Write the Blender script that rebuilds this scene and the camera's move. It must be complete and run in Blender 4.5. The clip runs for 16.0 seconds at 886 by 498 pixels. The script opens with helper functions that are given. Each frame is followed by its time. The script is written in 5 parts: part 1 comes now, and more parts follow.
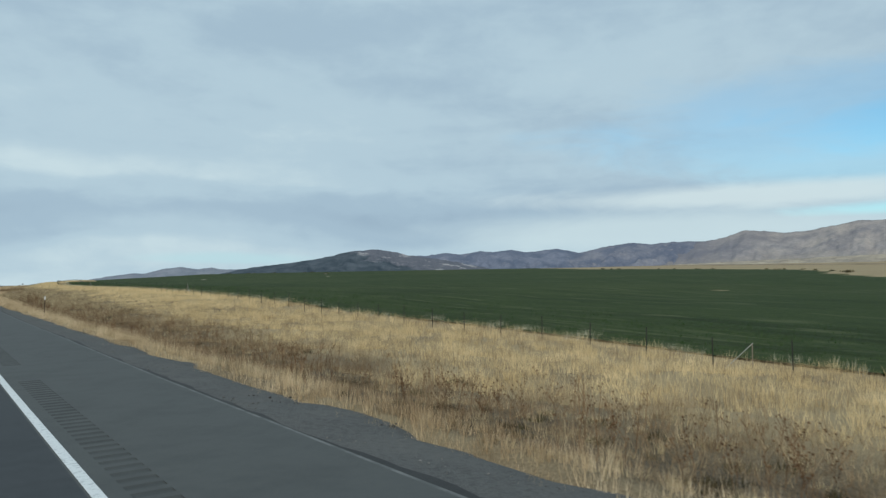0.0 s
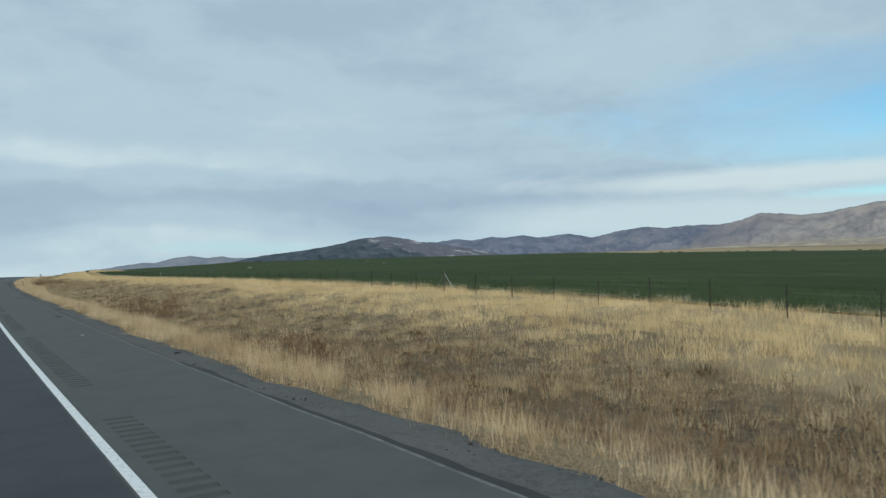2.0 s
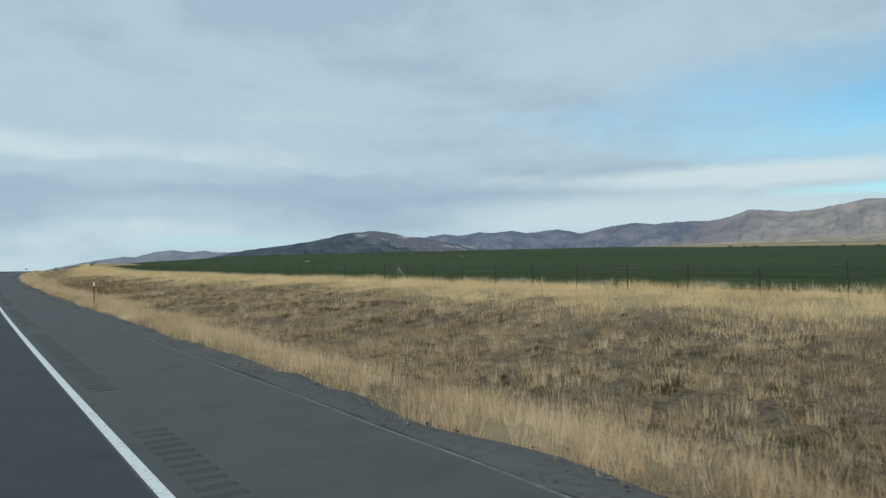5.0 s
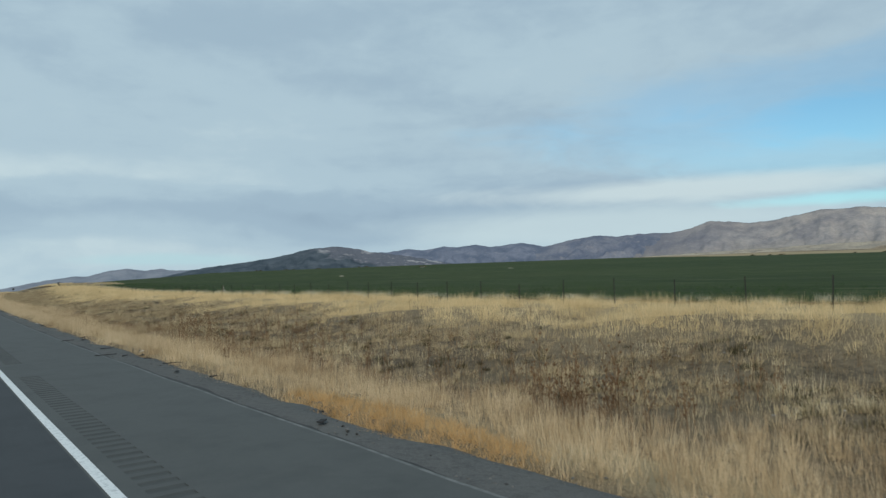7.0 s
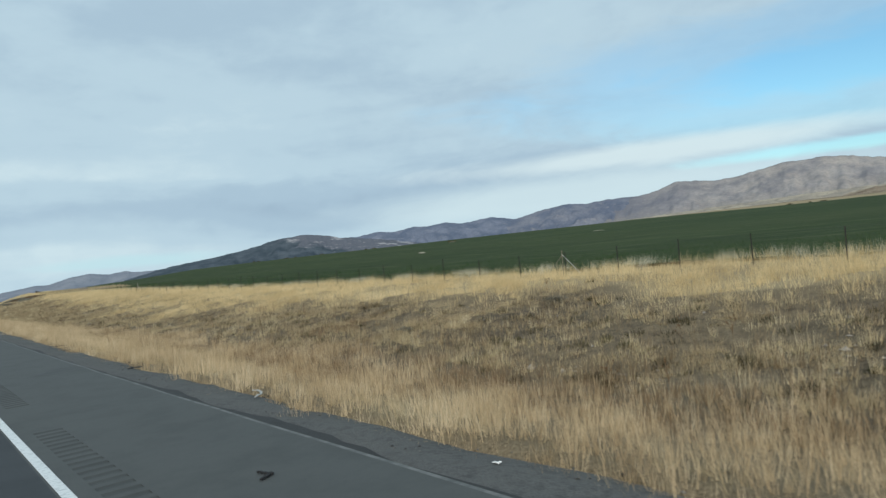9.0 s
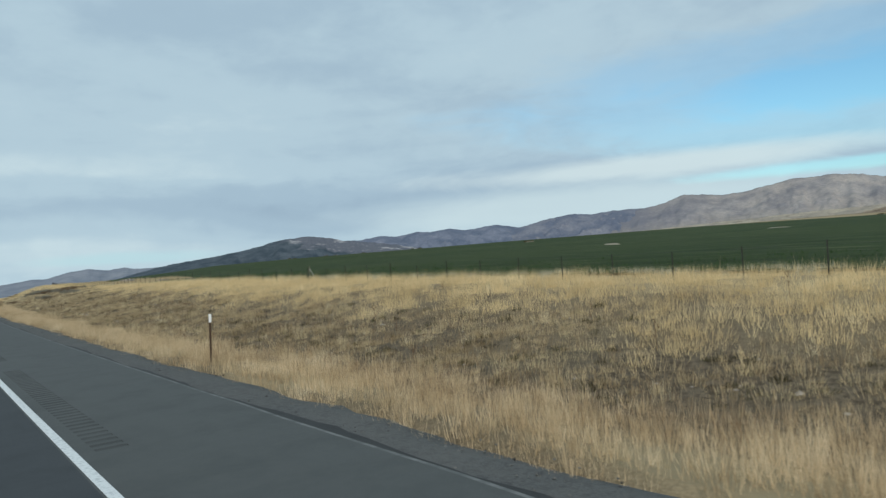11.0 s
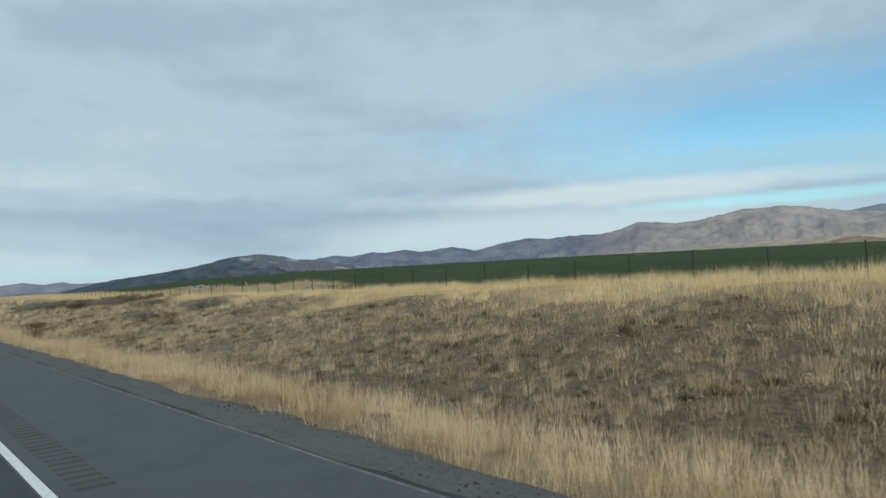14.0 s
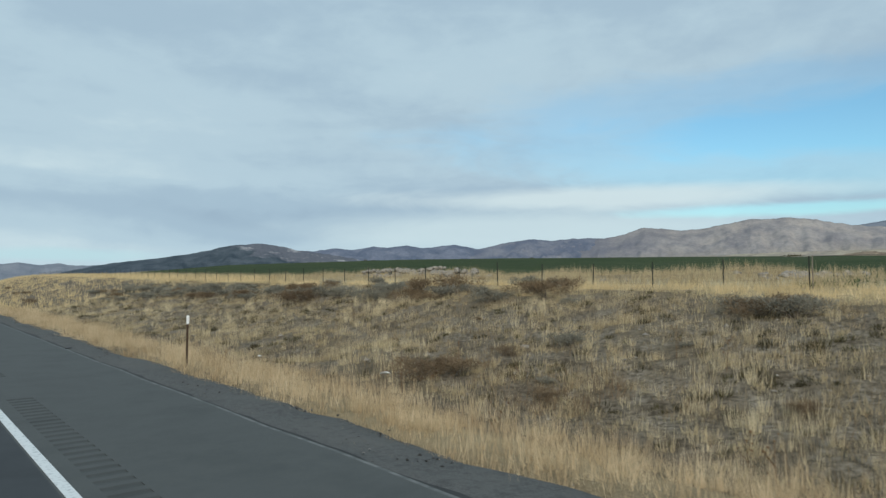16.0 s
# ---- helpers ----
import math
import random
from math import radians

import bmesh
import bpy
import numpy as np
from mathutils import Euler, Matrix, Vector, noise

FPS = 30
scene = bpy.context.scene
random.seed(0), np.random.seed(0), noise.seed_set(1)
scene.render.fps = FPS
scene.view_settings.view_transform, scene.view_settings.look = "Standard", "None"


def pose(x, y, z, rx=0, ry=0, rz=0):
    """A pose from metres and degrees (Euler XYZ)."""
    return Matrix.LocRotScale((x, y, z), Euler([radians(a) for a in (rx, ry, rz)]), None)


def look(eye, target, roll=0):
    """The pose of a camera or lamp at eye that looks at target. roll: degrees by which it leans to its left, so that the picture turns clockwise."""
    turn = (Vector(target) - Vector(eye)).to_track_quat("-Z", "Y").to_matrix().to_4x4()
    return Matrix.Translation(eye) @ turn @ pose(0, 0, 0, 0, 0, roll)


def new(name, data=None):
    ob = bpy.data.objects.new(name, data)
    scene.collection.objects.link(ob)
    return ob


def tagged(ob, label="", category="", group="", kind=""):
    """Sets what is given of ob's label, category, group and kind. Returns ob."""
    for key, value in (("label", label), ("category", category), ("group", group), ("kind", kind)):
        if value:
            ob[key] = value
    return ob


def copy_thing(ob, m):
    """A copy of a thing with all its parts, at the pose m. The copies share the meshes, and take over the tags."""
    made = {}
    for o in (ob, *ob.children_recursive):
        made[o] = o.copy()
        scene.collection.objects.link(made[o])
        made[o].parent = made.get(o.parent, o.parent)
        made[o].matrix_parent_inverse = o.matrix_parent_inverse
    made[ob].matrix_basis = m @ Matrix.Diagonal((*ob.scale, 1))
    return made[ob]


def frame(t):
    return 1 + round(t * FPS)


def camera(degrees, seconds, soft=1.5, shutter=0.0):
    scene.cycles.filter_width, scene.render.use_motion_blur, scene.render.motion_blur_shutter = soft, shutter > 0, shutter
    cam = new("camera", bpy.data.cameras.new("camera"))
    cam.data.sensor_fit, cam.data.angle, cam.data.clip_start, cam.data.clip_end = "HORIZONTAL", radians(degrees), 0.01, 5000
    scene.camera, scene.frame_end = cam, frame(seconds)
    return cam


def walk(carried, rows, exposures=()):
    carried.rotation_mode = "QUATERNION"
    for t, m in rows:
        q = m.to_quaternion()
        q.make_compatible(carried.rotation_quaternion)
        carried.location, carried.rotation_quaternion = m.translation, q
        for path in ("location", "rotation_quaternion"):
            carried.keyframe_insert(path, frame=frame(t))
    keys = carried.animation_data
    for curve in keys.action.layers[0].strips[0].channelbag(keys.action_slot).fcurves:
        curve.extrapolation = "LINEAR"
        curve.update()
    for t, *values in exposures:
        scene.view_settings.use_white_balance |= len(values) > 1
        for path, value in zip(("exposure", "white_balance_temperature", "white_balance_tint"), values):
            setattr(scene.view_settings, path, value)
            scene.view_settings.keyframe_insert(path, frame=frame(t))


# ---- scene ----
SPEED = 26.04
CURVE = 0.000414
EYE = 2.1


def centre(s, x=0.0):
    """The point x metres to the right of the vehicle's track, s metres along it: an arc that bends right, straight at both ends."""
    c = min(max(s, -150.0), 750.0)
    a = CURVE * c
    px, py = (1 - math.cos(a)) / CURVE, math.sin(a) / CURVE
    e = s - c
    return px + e * math.sin(a) + x * math.cos(a), py + e * math.cos(a) - x * math.sin(a)


# seconds, heading to the right of the road, pitch, roll, drift across the lane, rise
ROWS = [
    (0.0, 37.25, 2.57, -0.24, 0.032, -0.021),
    (0.5, 37.23, 2.30, -0.96, -0.002, -0.017),
    (1.0, 36.80, 2.03, -1.11, -0.001, 0.000),
    (1.5, 36.05, 1.79, -1.04, 0.010, -0.015),
    (2.0, 35.46, 1.46, -0.83, -0.019, 0.000),
    (2.5, 35.10, 1.13, -0.77, -0.023, 0.004),
    (3.0, 35.10, 0.76, -0.34, 0.013, 0.000),
    (3.5, 35.22, 0.56, -0.09, 0.052, 0.004),
    (4.0, 35.18, 0.59, -0.13, -0.016, 0.000),
    (4.5, 35.15, 0.74, -0.28, -0.053, -0.001),
    (5.0, 35.17, 1.08, -0.59, -0.081, -0.000),
    (5.5, 35.28, 1.47, -0.91, -0.097, -0.003),
    (6.0, 35.57, 1.81, -1.11, -0.100, -0.012),
    (6.5, 36.19, 2.01, -1.05, -0.087, -0.035),
    (7.0, 37.30, 2.25, -1.39, -0.101, -0.013),
    (7.5, 38.53, 2.06, -2.09, -0.067, 0.027),
    (8.0, 39.29, 1.43, -3.32, 0.055, -0.000),
    (8.5, 39.29, 0.76, -4.56, 0.202, 0.041),
    (9.0, 38.72, 0.40, -5.78, 0.188, 0.043),
    (9.5, 37.90, 0.39, -6.28, 0.129, 0.050),
    (10.0, 37.48, 0.67, -5.60, 0.039, 0.058),
    (10.5, 37.42, 0.82, -4.94, -0.010, 0.055),
    (11.0, 37.68, 0.94, -3.98, -0.047, 0.041),
    (11.5, 38.13, 1.07, -2.99, -0.071, 0.022),
    (12.0, 38.63, 1.24, -2.28, -0.081, 0.003),
    (12.5, 39.05, 1.47, -2.12, -0.075, -0.011),
    (13.0, 39.63, 1.93, -2.48, -0.053, -0.028),
    (13.5, 39.97, 2.32, -2.94, -0.053, -0.011),
    (14.0, 40.18, 2.53, -2.76, -0.032, -0.000),
    (14.5, 40.18, 2.53, -1.96, -0.021, -0.000),
    (15.0, 40.26, 2.39, -0.91, -0.014, -0.000),
    (15.5, 40.03, 2.28, -0.49, -0.007, -0.006),
    (16.0, 39.19, 2.34, -0.28, -0.015, -0.004),
]
cam = camera(65.0, 16.0, soft=1.4, shutter=0.028)
PATH = []
for t, yaw, pitch, lean, dx, dh in ROWS:
    x, y = centre(SPEED * t, dx)
    a = radians(yaw) + CURVE * SPEED * t
    eye = Vector((x, y, EYE + dh))
    way = Vector((math.sin(a) * math.cos(radians(pitch)), math.cos(a) * math.cos(radians(pitch)), math.sin(radians(pitch))))
    PATH.append((t, look(eye, eye + way, lean)))
EXPOSURES = [(0.0, -0.03), (2.5, -0.05), (3.5, 0.03), (4.5, -0.02), (6.5, -0.07), (7.0, -0.12), (7.5, -0.10), (8.0, -0.05), (9.0, 0.09), (9.5, 0.03), (10.0, -0.03), (12.5, -0.02), (15.0, -0.05), (15.5, 0.02), (16.0, 0.0)]
walk(cam, PATH, EXPOSURES)

# ---- light ----
world = bpy.data.worlds.new("sky")
scene.world = world
world.use_nodes = True
wt = world.node_tree
wt.nodes.clear()


def wnode(kind, **props):
    n = wt.nodes.new(kind)
    for key, value in props.items():
        if key == "op":
            n.operation = value
    return n


def wmath(op, a, b=None, c=None):
    n = wnode("ShaderNodeMath", op=op)
    for i, v in enumerate((a, b, c)):
        if v is None:
            continue
        if isinstance(v, (int, float)):
            n.inputs[i].default_value = v
        else:
            wt.links.new(v, n.inputs[i])
    return n.outputs[0]


def wramp(value, stops, mode="EASE"):
    n = wt.nodes.new("ShaderNodeValToRGB")
    n.color_ramp.interpolation = mode
    els = n.color_ramp.elements
    while len(els) < len(stops):
        els.new(0.5)
    for e, (p, c) in zip(els, stops):
        e.position = p
        e.color = (*c, 1) if len(c) == 3 else c
    wt.links.new(value, n.inputs[0])
    return n.outputs[0]


def wmix(fac, a, b):
    n = wt.nodes.new("ShaderNodeMix")
    n.data_type = "RGBA"
    for i, v in ((0, fac), (6, a), (7, b)):
        if isinstance(v, (int, float)):
            n.inputs[i].default_value = v
        elif isinstance(v, tuple):
            n.inputs[i].default_value = (*v, 1)
        else:
            wt.links.new(v, n.inputs[i])
    return n.outputs[2]


def wnoise(vec, scale, detail=4, rough=0.5, distort=0.0):
    n = wt.nodes.new("ShaderNodeTexNoise")
    n.inputs["Scale"].default_value = scale
    n.inputs["Detail"].default_value = detail
    n.inputs["Roughness"].default_value = rough
    n.inputs["Distortion"].default_value = distort
    wt.links.new(vec, n.inputs["Vector"])
    return n.outputs[0]


def wvec(x, y, z=0.0):
    n = wt.nodes.new("ShaderNodeCombineXYZ")
    for i, v in enumerate((x, y, z)):
        if isinstance(v, (int, float)):
            n.inputs[i].default_value = v
        else:
            wt.links.new(v, n.inputs[i])
    return n.outputs[0]


way = wt.nodes.new("ShaderNodeTexCoord")
sep = wt.nodes.new("ShaderNodeSeparateXYZ")
wt.links.new(way.outputs["Generated"], sep.inputs[0])
az = wmath("ARCTAN2", sep.outputs[0], sep.outputs[1])      # bearing, radians
el = wmath("ARCSINE", wmath("MINIMUM", wmath("MAXIMUM", sep.outputs[2], -1.0), 1.0))

sky = wt.nodes.new("ShaderNodeTexSky")
sky.sky_type = "NISHITA"
sky.sun_disc = False
SUN_EL, SUN_AZ = radians(29), radians(228)
sky.sun_elevation, sky.sun_rotation = SUN_EL, SUN_AZ
sky.air_density, sky.dust_density = 1.0, 0.6
blue = wnode("ShaderNodeVectorMath", op="SCALE")
wt.links.new(sky.outputs[0], blue.inputs[0])
blue.inputs["Scale"].default_value = 0.115

# layered stratus seen at a low angle: long soft bands that follow the horizon
eld = wmath("MULTIPLY", el, 57.2958)
azd = wmath("MULTIPLY", az, 57.2958)
drift = wnoise(wvec(wmath("MULTIPLY", az, 1.6), wmath("MULTIPLY", el, 3.0), 3.1), 1.4, 3, 0.45, 0.3)
soft_n = wnoise(wvec(wmath("MULTIPLY", az, 1.2), wmath("MULTIPLY", el, 5.0), 9.4), 1.7, 4, 0.5, 0.4)
wisp = wnoise(wvec(wmath("MULTIPLY", az, 3.8), wmath("MULTIPLY", el, 13.0), 7.7), 2.0, 6, 0.58, 0.5)
puffs = wnoise(wvec(wmath("MULTIPLY", az, 9.0), wmath("MULTIPLY", el, 16.0), 4.2), 2.0, 4, 0.55, 0.3)
e2 = wmath("ADD", eld, wmath("ADD", wmath("MULTIPLY", wmath("SUBTRACT", drift, 0.5), 7.0), wmath("MULTIPLY", wmath("SUBTRACT", wisp, 0.5), 1.6)))
layers = wramp(wmath("DIVIDE", e2, 40.0), [(0.0, (0.74,) * 3), (0.05, (0.70,) * 3), (0.085, (0.54,) * 3), (0.125, (0.44,) * 3), (0.165, (0.53,) * 3), (0.20, (0.64,) * 3),
                                        (0.26, (0.53,) * 3), (0.33, (0.59,) * 3), (0.42, (0.53,) * 3), (0.52, (0.47,) * 3), (0.64, (0.60,) * 3), (1.0, (0.52,) * 3)])
right = wramp(wmath("DIVIDE", azd, 90.0), [(0.30, (0.0,) * 3), (0.62, (1.0,) * 3)])
tone = wmix(wmath("MULTIPLY", right, 0.45), layers, (0.49, 0.49, 0.49))
tone = wmath("ADD", tone, wmath("ADD", wmath("MULTIPLY", wmath("SUBTRACT", soft_n, 0.5), 0.42), wmath("ADD", wmath("MULTIPLY", wmath("SUBTRACT", wisp, 0.5), 0.13), wmath("MULTIPLY", wmath("SUBTRACT", puffs, 0.5), 0.14))))
cloud = wramp(tone, [(0.26, (0.315, 0.437, 0.55)), (0.44, (0.380, 0.52, 0.63)), (0.58, (0.460, 0.612, 0.705)), (0.74, (0.585, 0.730, 0.785))])


def patch_at(a0, aw, e0, ew, frayed):
    """A soft-edged lens in the cloud deck, frayed by the wisps."""
    da = wmath("DIVIDE", wmath("SUBTRACT", azd, a0), aw)
    de = wmath("DIVIDE", wmath("SUBTRACT", eld, e0), ew)
    v = wmath("SUBTRACT", 1.0, wmath("SQRT", wmath("ADD", wmath("MULTIPLY", da, da), wmath("MULTIPLY", de, de))))
    v = wmath("ADD", v, wmath("MULTIPLY", wmath("SUBTRACT", wisp, 0.5), frayed))
    return wmath("ADD", v, wmath("MULTIPLY", wmath("SUBTRACT", soft_n, 0.5), frayed))


gapmask = wramp(patch_at(86.0, 44.0, 10.9, 6.4, 0.55), [(0.0, (0, 0, 0)), (0.4, (0.45,) * 3), (0.8, (0.95,) * 3)])
slit = wramp(patch_at(78.0, 20.0, 4.95, 0.75, 0.8), [(0.1, (0, 0, 0)), (0.8, (0.7, 0.7, 0.7))])
slit2 = wramp(patch_at(20.0, 11.0, 1.75, 0.75, 0.9), [(0.05, (0, 0, 0)), (0.7, (0.85, 0.85, 0.85))])
bank = wramp(patch_at(60.0, 26.0, 6.3, 1.35, 0.7), [(0.0, (0, 0, 0)), (0.7, (0.9, 0.9, 0.9))])
tint = wt.nodes.new("ShaderNodeMix")
tint.data_type, tint.blend_type = "RGBA", "MULTIPLY"
tint.inputs[0].default_value = 1.0
wt.links.new(blue.outputs[0], tint.inputs[6])
tint.inputs[7].default_value = (0.66, 1.02, 1.10, 1)
skyc = wmix(gapmask, cloud, tint.outputs[2])
skyc = wmix(slit2, skyc, (0.50, 0.72, 0.78))
skyc = wmix(bank, skyc, (0.635, 0.765, 0.80))
low = wramp(patch_at(55.0, 26.0, 3.7, 2.6, 0.5), [(0.0, (0, 0, 0)), (0.7, (0.75, 0.75, 0.75))])
skyc = wmix(low, skyc, (0.615, 0.76, 0.80))
skyc = wmix(slit, skyc, tint.outputs[2])
bg = wt.nodes.new("ShaderNodeBackground")
wt.links.new(skyc, bg.inputs["Color"])
bg.inputs["Strength"].default_value = 1.0
wout = wt.nodes.new("ShaderNodeOutputWorld")
wt.links.new(bg.outputs[0], wout.inputs["Surface"])

sun_data = bpy.data.lights.new("sun", "SUN")
sun_data.energy, sun_data.angle, sun_data.color = 2.3, radians(12), (1.0, 0.92, 0.80)
sun = new("sun", sun_data)
sun.rotation_euler = Vector((-math.sin(SUN_AZ) * math.cos(SUN_EL), -math.cos(SUN_AZ) * math.cos(SUN_EL), -math.sin(SUN_EL))).to_track_quat("-Z", "Y").to_euler()

# ---- materials ----


class Mat:
    """A node material with short calls for its nodes."""

    def __init__(self, name, rough=0.9, metal=0.0, spec=0.2):
        self.m = bpy.data.materials.new(name)
        self.m.use_nodes = True
        self.t = self.m.node_tree
        self.b = self.t.nodes["Principled BSDF"]
        self.b.inputs["Roughness"].default_value = rough
        self.b.inputs["Metallic"].default_value = metal
        self.b.inputs["Specular IOR Level"].default_value = spec
        self.geo = self.t.nodes.new("ShaderNodeNewGeometry")
        self.pos = self.geo.outputs["Position"]

    def put(self, v, sock):
        if isinstance(v, (int, float)):
            sock.default_value = v
        elif isinstance(v, tuple):
            sock.default_value = (*v, 1) if len(v) == 3 and len(sock.default_value) == 4 else v
        else:
            self.t.links.new(v, sock)

    def noise(self, scale, detail=4, rough=0.55, vec=None, distort=0.0, stretch=None):
        n = self.t.nodes.new("ShaderNodeTexNoise")
        n.inputs["Scale"].default_value, n.inputs["Detail"].default_value = scale, detail
        n.inputs["Roughness"].default_value, n.inputs["Distortion"].default_value = rough, distort
        v = vec or self.pos
        if stretch:
            mp = self.t.nodes.new("ShaderNodeMapping")
            mp.inputs["Scale"].default_value = stretch[:3]
            if len(stretch) > 3:
                mp.inputs["Rotation"].default_value = (0, 0, stretch[3])
            self.t.links.new(v, mp.inputs[0])
            v = mp.outputs[0]
        self.t.links.new(v, n.inputs["Vector"])
        return n.outputs[0]

    def voronoi(self, scale, feature="F1"):
        n = self.t.nodes.new("ShaderNodeTexVoronoi")
        n.feature = feature
        n.inputs["Scale"].default_value = scale
        self.t.links.new(self.pos, n.inputs["Vector"])
        return n.outputs["Distance"], n.outputs["Color"] if feature == "F1" else None

    def ramp(self, v, stops, mode="LINEAR"):
        n = self.t.nodes.new("ShaderNodeValToRGB")
        n.color_ramp.interpolation = mode
        els = n.color_ramp.elements
        while len(els) < len(stops):
            els.new(0.5)
        for e, (p, c) in zip(els, stops):
            e.position = p
            e.color = (*c, 1) if isinstance(c, tuple) else (c, c, c, 1)
        self.t.links.new(v, n.inputs[0])
        return n.outputs[0]

    def mix(self, f, a, b, mode="MIX"):
        n = self.t.nodes.new("ShaderNodeMix")
        n.data_type, n.blend_type = "RGBA", mode
        for i, v in ((0, f), (6, a), (7, b)):
            self.put(v, n.inputs[i])
        return n.outputs[2]

    def math(self, op, a, b=0.0):
        n = self.t.nodes.new("ShaderNodeMath")
        n.operation = op
        self.put(a, n.inputs[0])
        self.put(b, n.inputs[1])
        return n.outputs[0]

    def attr(self, name):
        n = self.t.nodes.new("ShaderNodeAttribute")
        n.attribute_name = name
        return n.outputs["Fac"]

    def colour(self, v):
        self.put(v, self.b.inputs["Base Color"])
        return self

    def bump(self, h, strength=0.5, dist=0.02):
        n = self.t.nodes.new("ShaderNodeBump")
        n.inputs["Strength"].default_value, n.inputs["Distance"].default_value = strength, dist
        self.t.links.new(h, n.inputs["Height"])
        self.t.links.new(n.outputs[0], self.b.inputs["Normal"])
        return self


def asphalt(name, dark, light, patch):
    m = Mat(name, 0.85, 0, 0.3)
    grain = m.noise(95, 3, 0.7)
    blot = m.noise(0.35, 5, 0.6)
    along = m.noise(0.5, 5, 0.65, stretch=(1.2, 0.12, 1.0))
    stone = m.noise(38, 4, 0.75)
    base = m.mix(m.ramp(grain, [(0.35, 0.0), (0.68, 1.0)]), dark, light)
    base = m.mix(m.ramp(blot, [(0.35, 0.0), (0.72, 0.55)]), base, patch)
    base = m.mix(m.ramp(along, [(0.42, 0.0), (0.64, 0.1)]), base, tuple(c * 0.75 for c in dark))
    base = m.mix(m.ramp(stone, [(0.56, 0.0), (0.72, 0.5)]), base, tuple(c * 1.45 for c in light))
    mottle, wear = m.noise(4.5, 6, 0.7), m.noise(1.1, 5, 0.65)
    base = m.mix(m.ramp(mottle, [(0.40, 0.0), (0.66, 0.55)]), base, tuple(c * 0.9 for c in light))
    base = m.mix(m.ramp(wear, [(0.46, 0.0), (0.66, 0.5)]), base, tuple(c * 0.86 for c in dark))
    return m.colour(base).bump(grain, 0.35, 0.006).m


LANE = asphalt("lane_asphalt", (0.032, 0.037, 0.042), (0.055, 0.062, 0.067), (0.048, 0.054, 0.058))
SHOULDER = asphalt("shoulder_asphalt", (0.060, 0.066, 0.065), (0.093, 0.099, 0.097), (0.071, 0.077, 0.077))

m = Mat("road_paint", 0.6, 0, 0.3)
worn = m.noise(14, 6, 0.7)
PAINT = m.colour(m.mix(m.ramp(worn, [(0.36, 0.0), (0.5, 1.0)]), (0.42, 0.45, 0.46), (0.66, 0.69, 0.69))).bump(worn, 0.2, 0.004).m

m = Mat("edge_dust", 0.95)
d = m.noise(3.0, 6, 0.7)
EDGE = m.colour(m.mix(m.ramp(d, [(0.4, 0.0), (0.6, 1.0)]), (0.10, 0.108, 0.108), (0.17, 0.178, 0.175))).bump(d, 0.3, 0.01).m

m = Mat("gravel", 0.95)
d, c = m.voronoi(46)
big_g = m.noise(0.6, 5, 0.65)
grit = m.noise(9, 7, 0.75)
g = m.mix(m.ramp(d, [(0.0, 0.0), (0.6, 1.0)]), (0.056, 0.058, 0.058), (0.115, 0.117, 0.114))
g = m.mix(m.ramp(grit, [(0.48, 0.0), (0.64, 0.55)]), g, (0.038, 0.039, 0.039))
g = m.mix(m.ramp(big_g, [(0.44, 0.0), (0.70, 0.55)]), g, (0.130, 0.129, 0.122))
GRAVEL = m.colour(g).bump(m.math("ADD", d, grit), 0.5, 0.02).m

m = Mat("dry_ground", 0.97, 0, 0.1)
straw = m.attr("straw")
n1, n2, n3 = m.noise(0.22, 5, 0.6), m.noise(2.4, 6, 0.65), m.noise(22, 4, 0.7)
n4 = m.noise(7.0, 6, 0.7)
soil = m.mix(m.ramp(n4, [(0.36, 0.0), (0.62, 1.0)]), (0.052, 0.040, 0.027), (0.158, 0.124, 0.085))
soil = m.mix(m.ramp(n2, [(0.48, 0.0), (0.7, 0.5)]), soil, (0.20, 0.165, 0.12))
soil = m.mix(m.ramp(n1, [(0.48, 0.0), (0.7, 0.6)]), soil, (0.125, 0.105, 0.070))
pale_soil = m.mix(m.ramp(n4, [(0.42, 0.0), (0.6, 1.0)]), (0.10, 0.084, 0.062), (0.29, 0.252, 0.20))
soil = m.mix(m.math("MULTIPLY", m.attr("stony"), m.ramp(m.noise(0.9, 5, 0.6), [(0.40, 0.1), (0.60, 0.8)])), soil, pale_soil)
litter = m.mix(m.ramp(n3, [(0.35, 0.0), (0.62, 1.0)]), (0.100, 0.077, 0.049), (0.25, 0.197, 0.127))
litter = m.mix(m.ramp(straw, [(0.82, 0.0), (0.97, 0.8)]), litter, (0.36, 0.285, 0.17))
cover = m.ramp(m.math("ADD", m.math("MULTIPLY", n2, 0.9), m.math("SUBTRACT", straw, 0.55)), [(0.35, 0.0), (0.6, 1.0)])
GROUND = m.colour(m.mix(cover, soil, litter)).bump(m.math("ADD", n2, m.math("MULTIPLY", n3, 0.3)), 0.7, 0.08).m

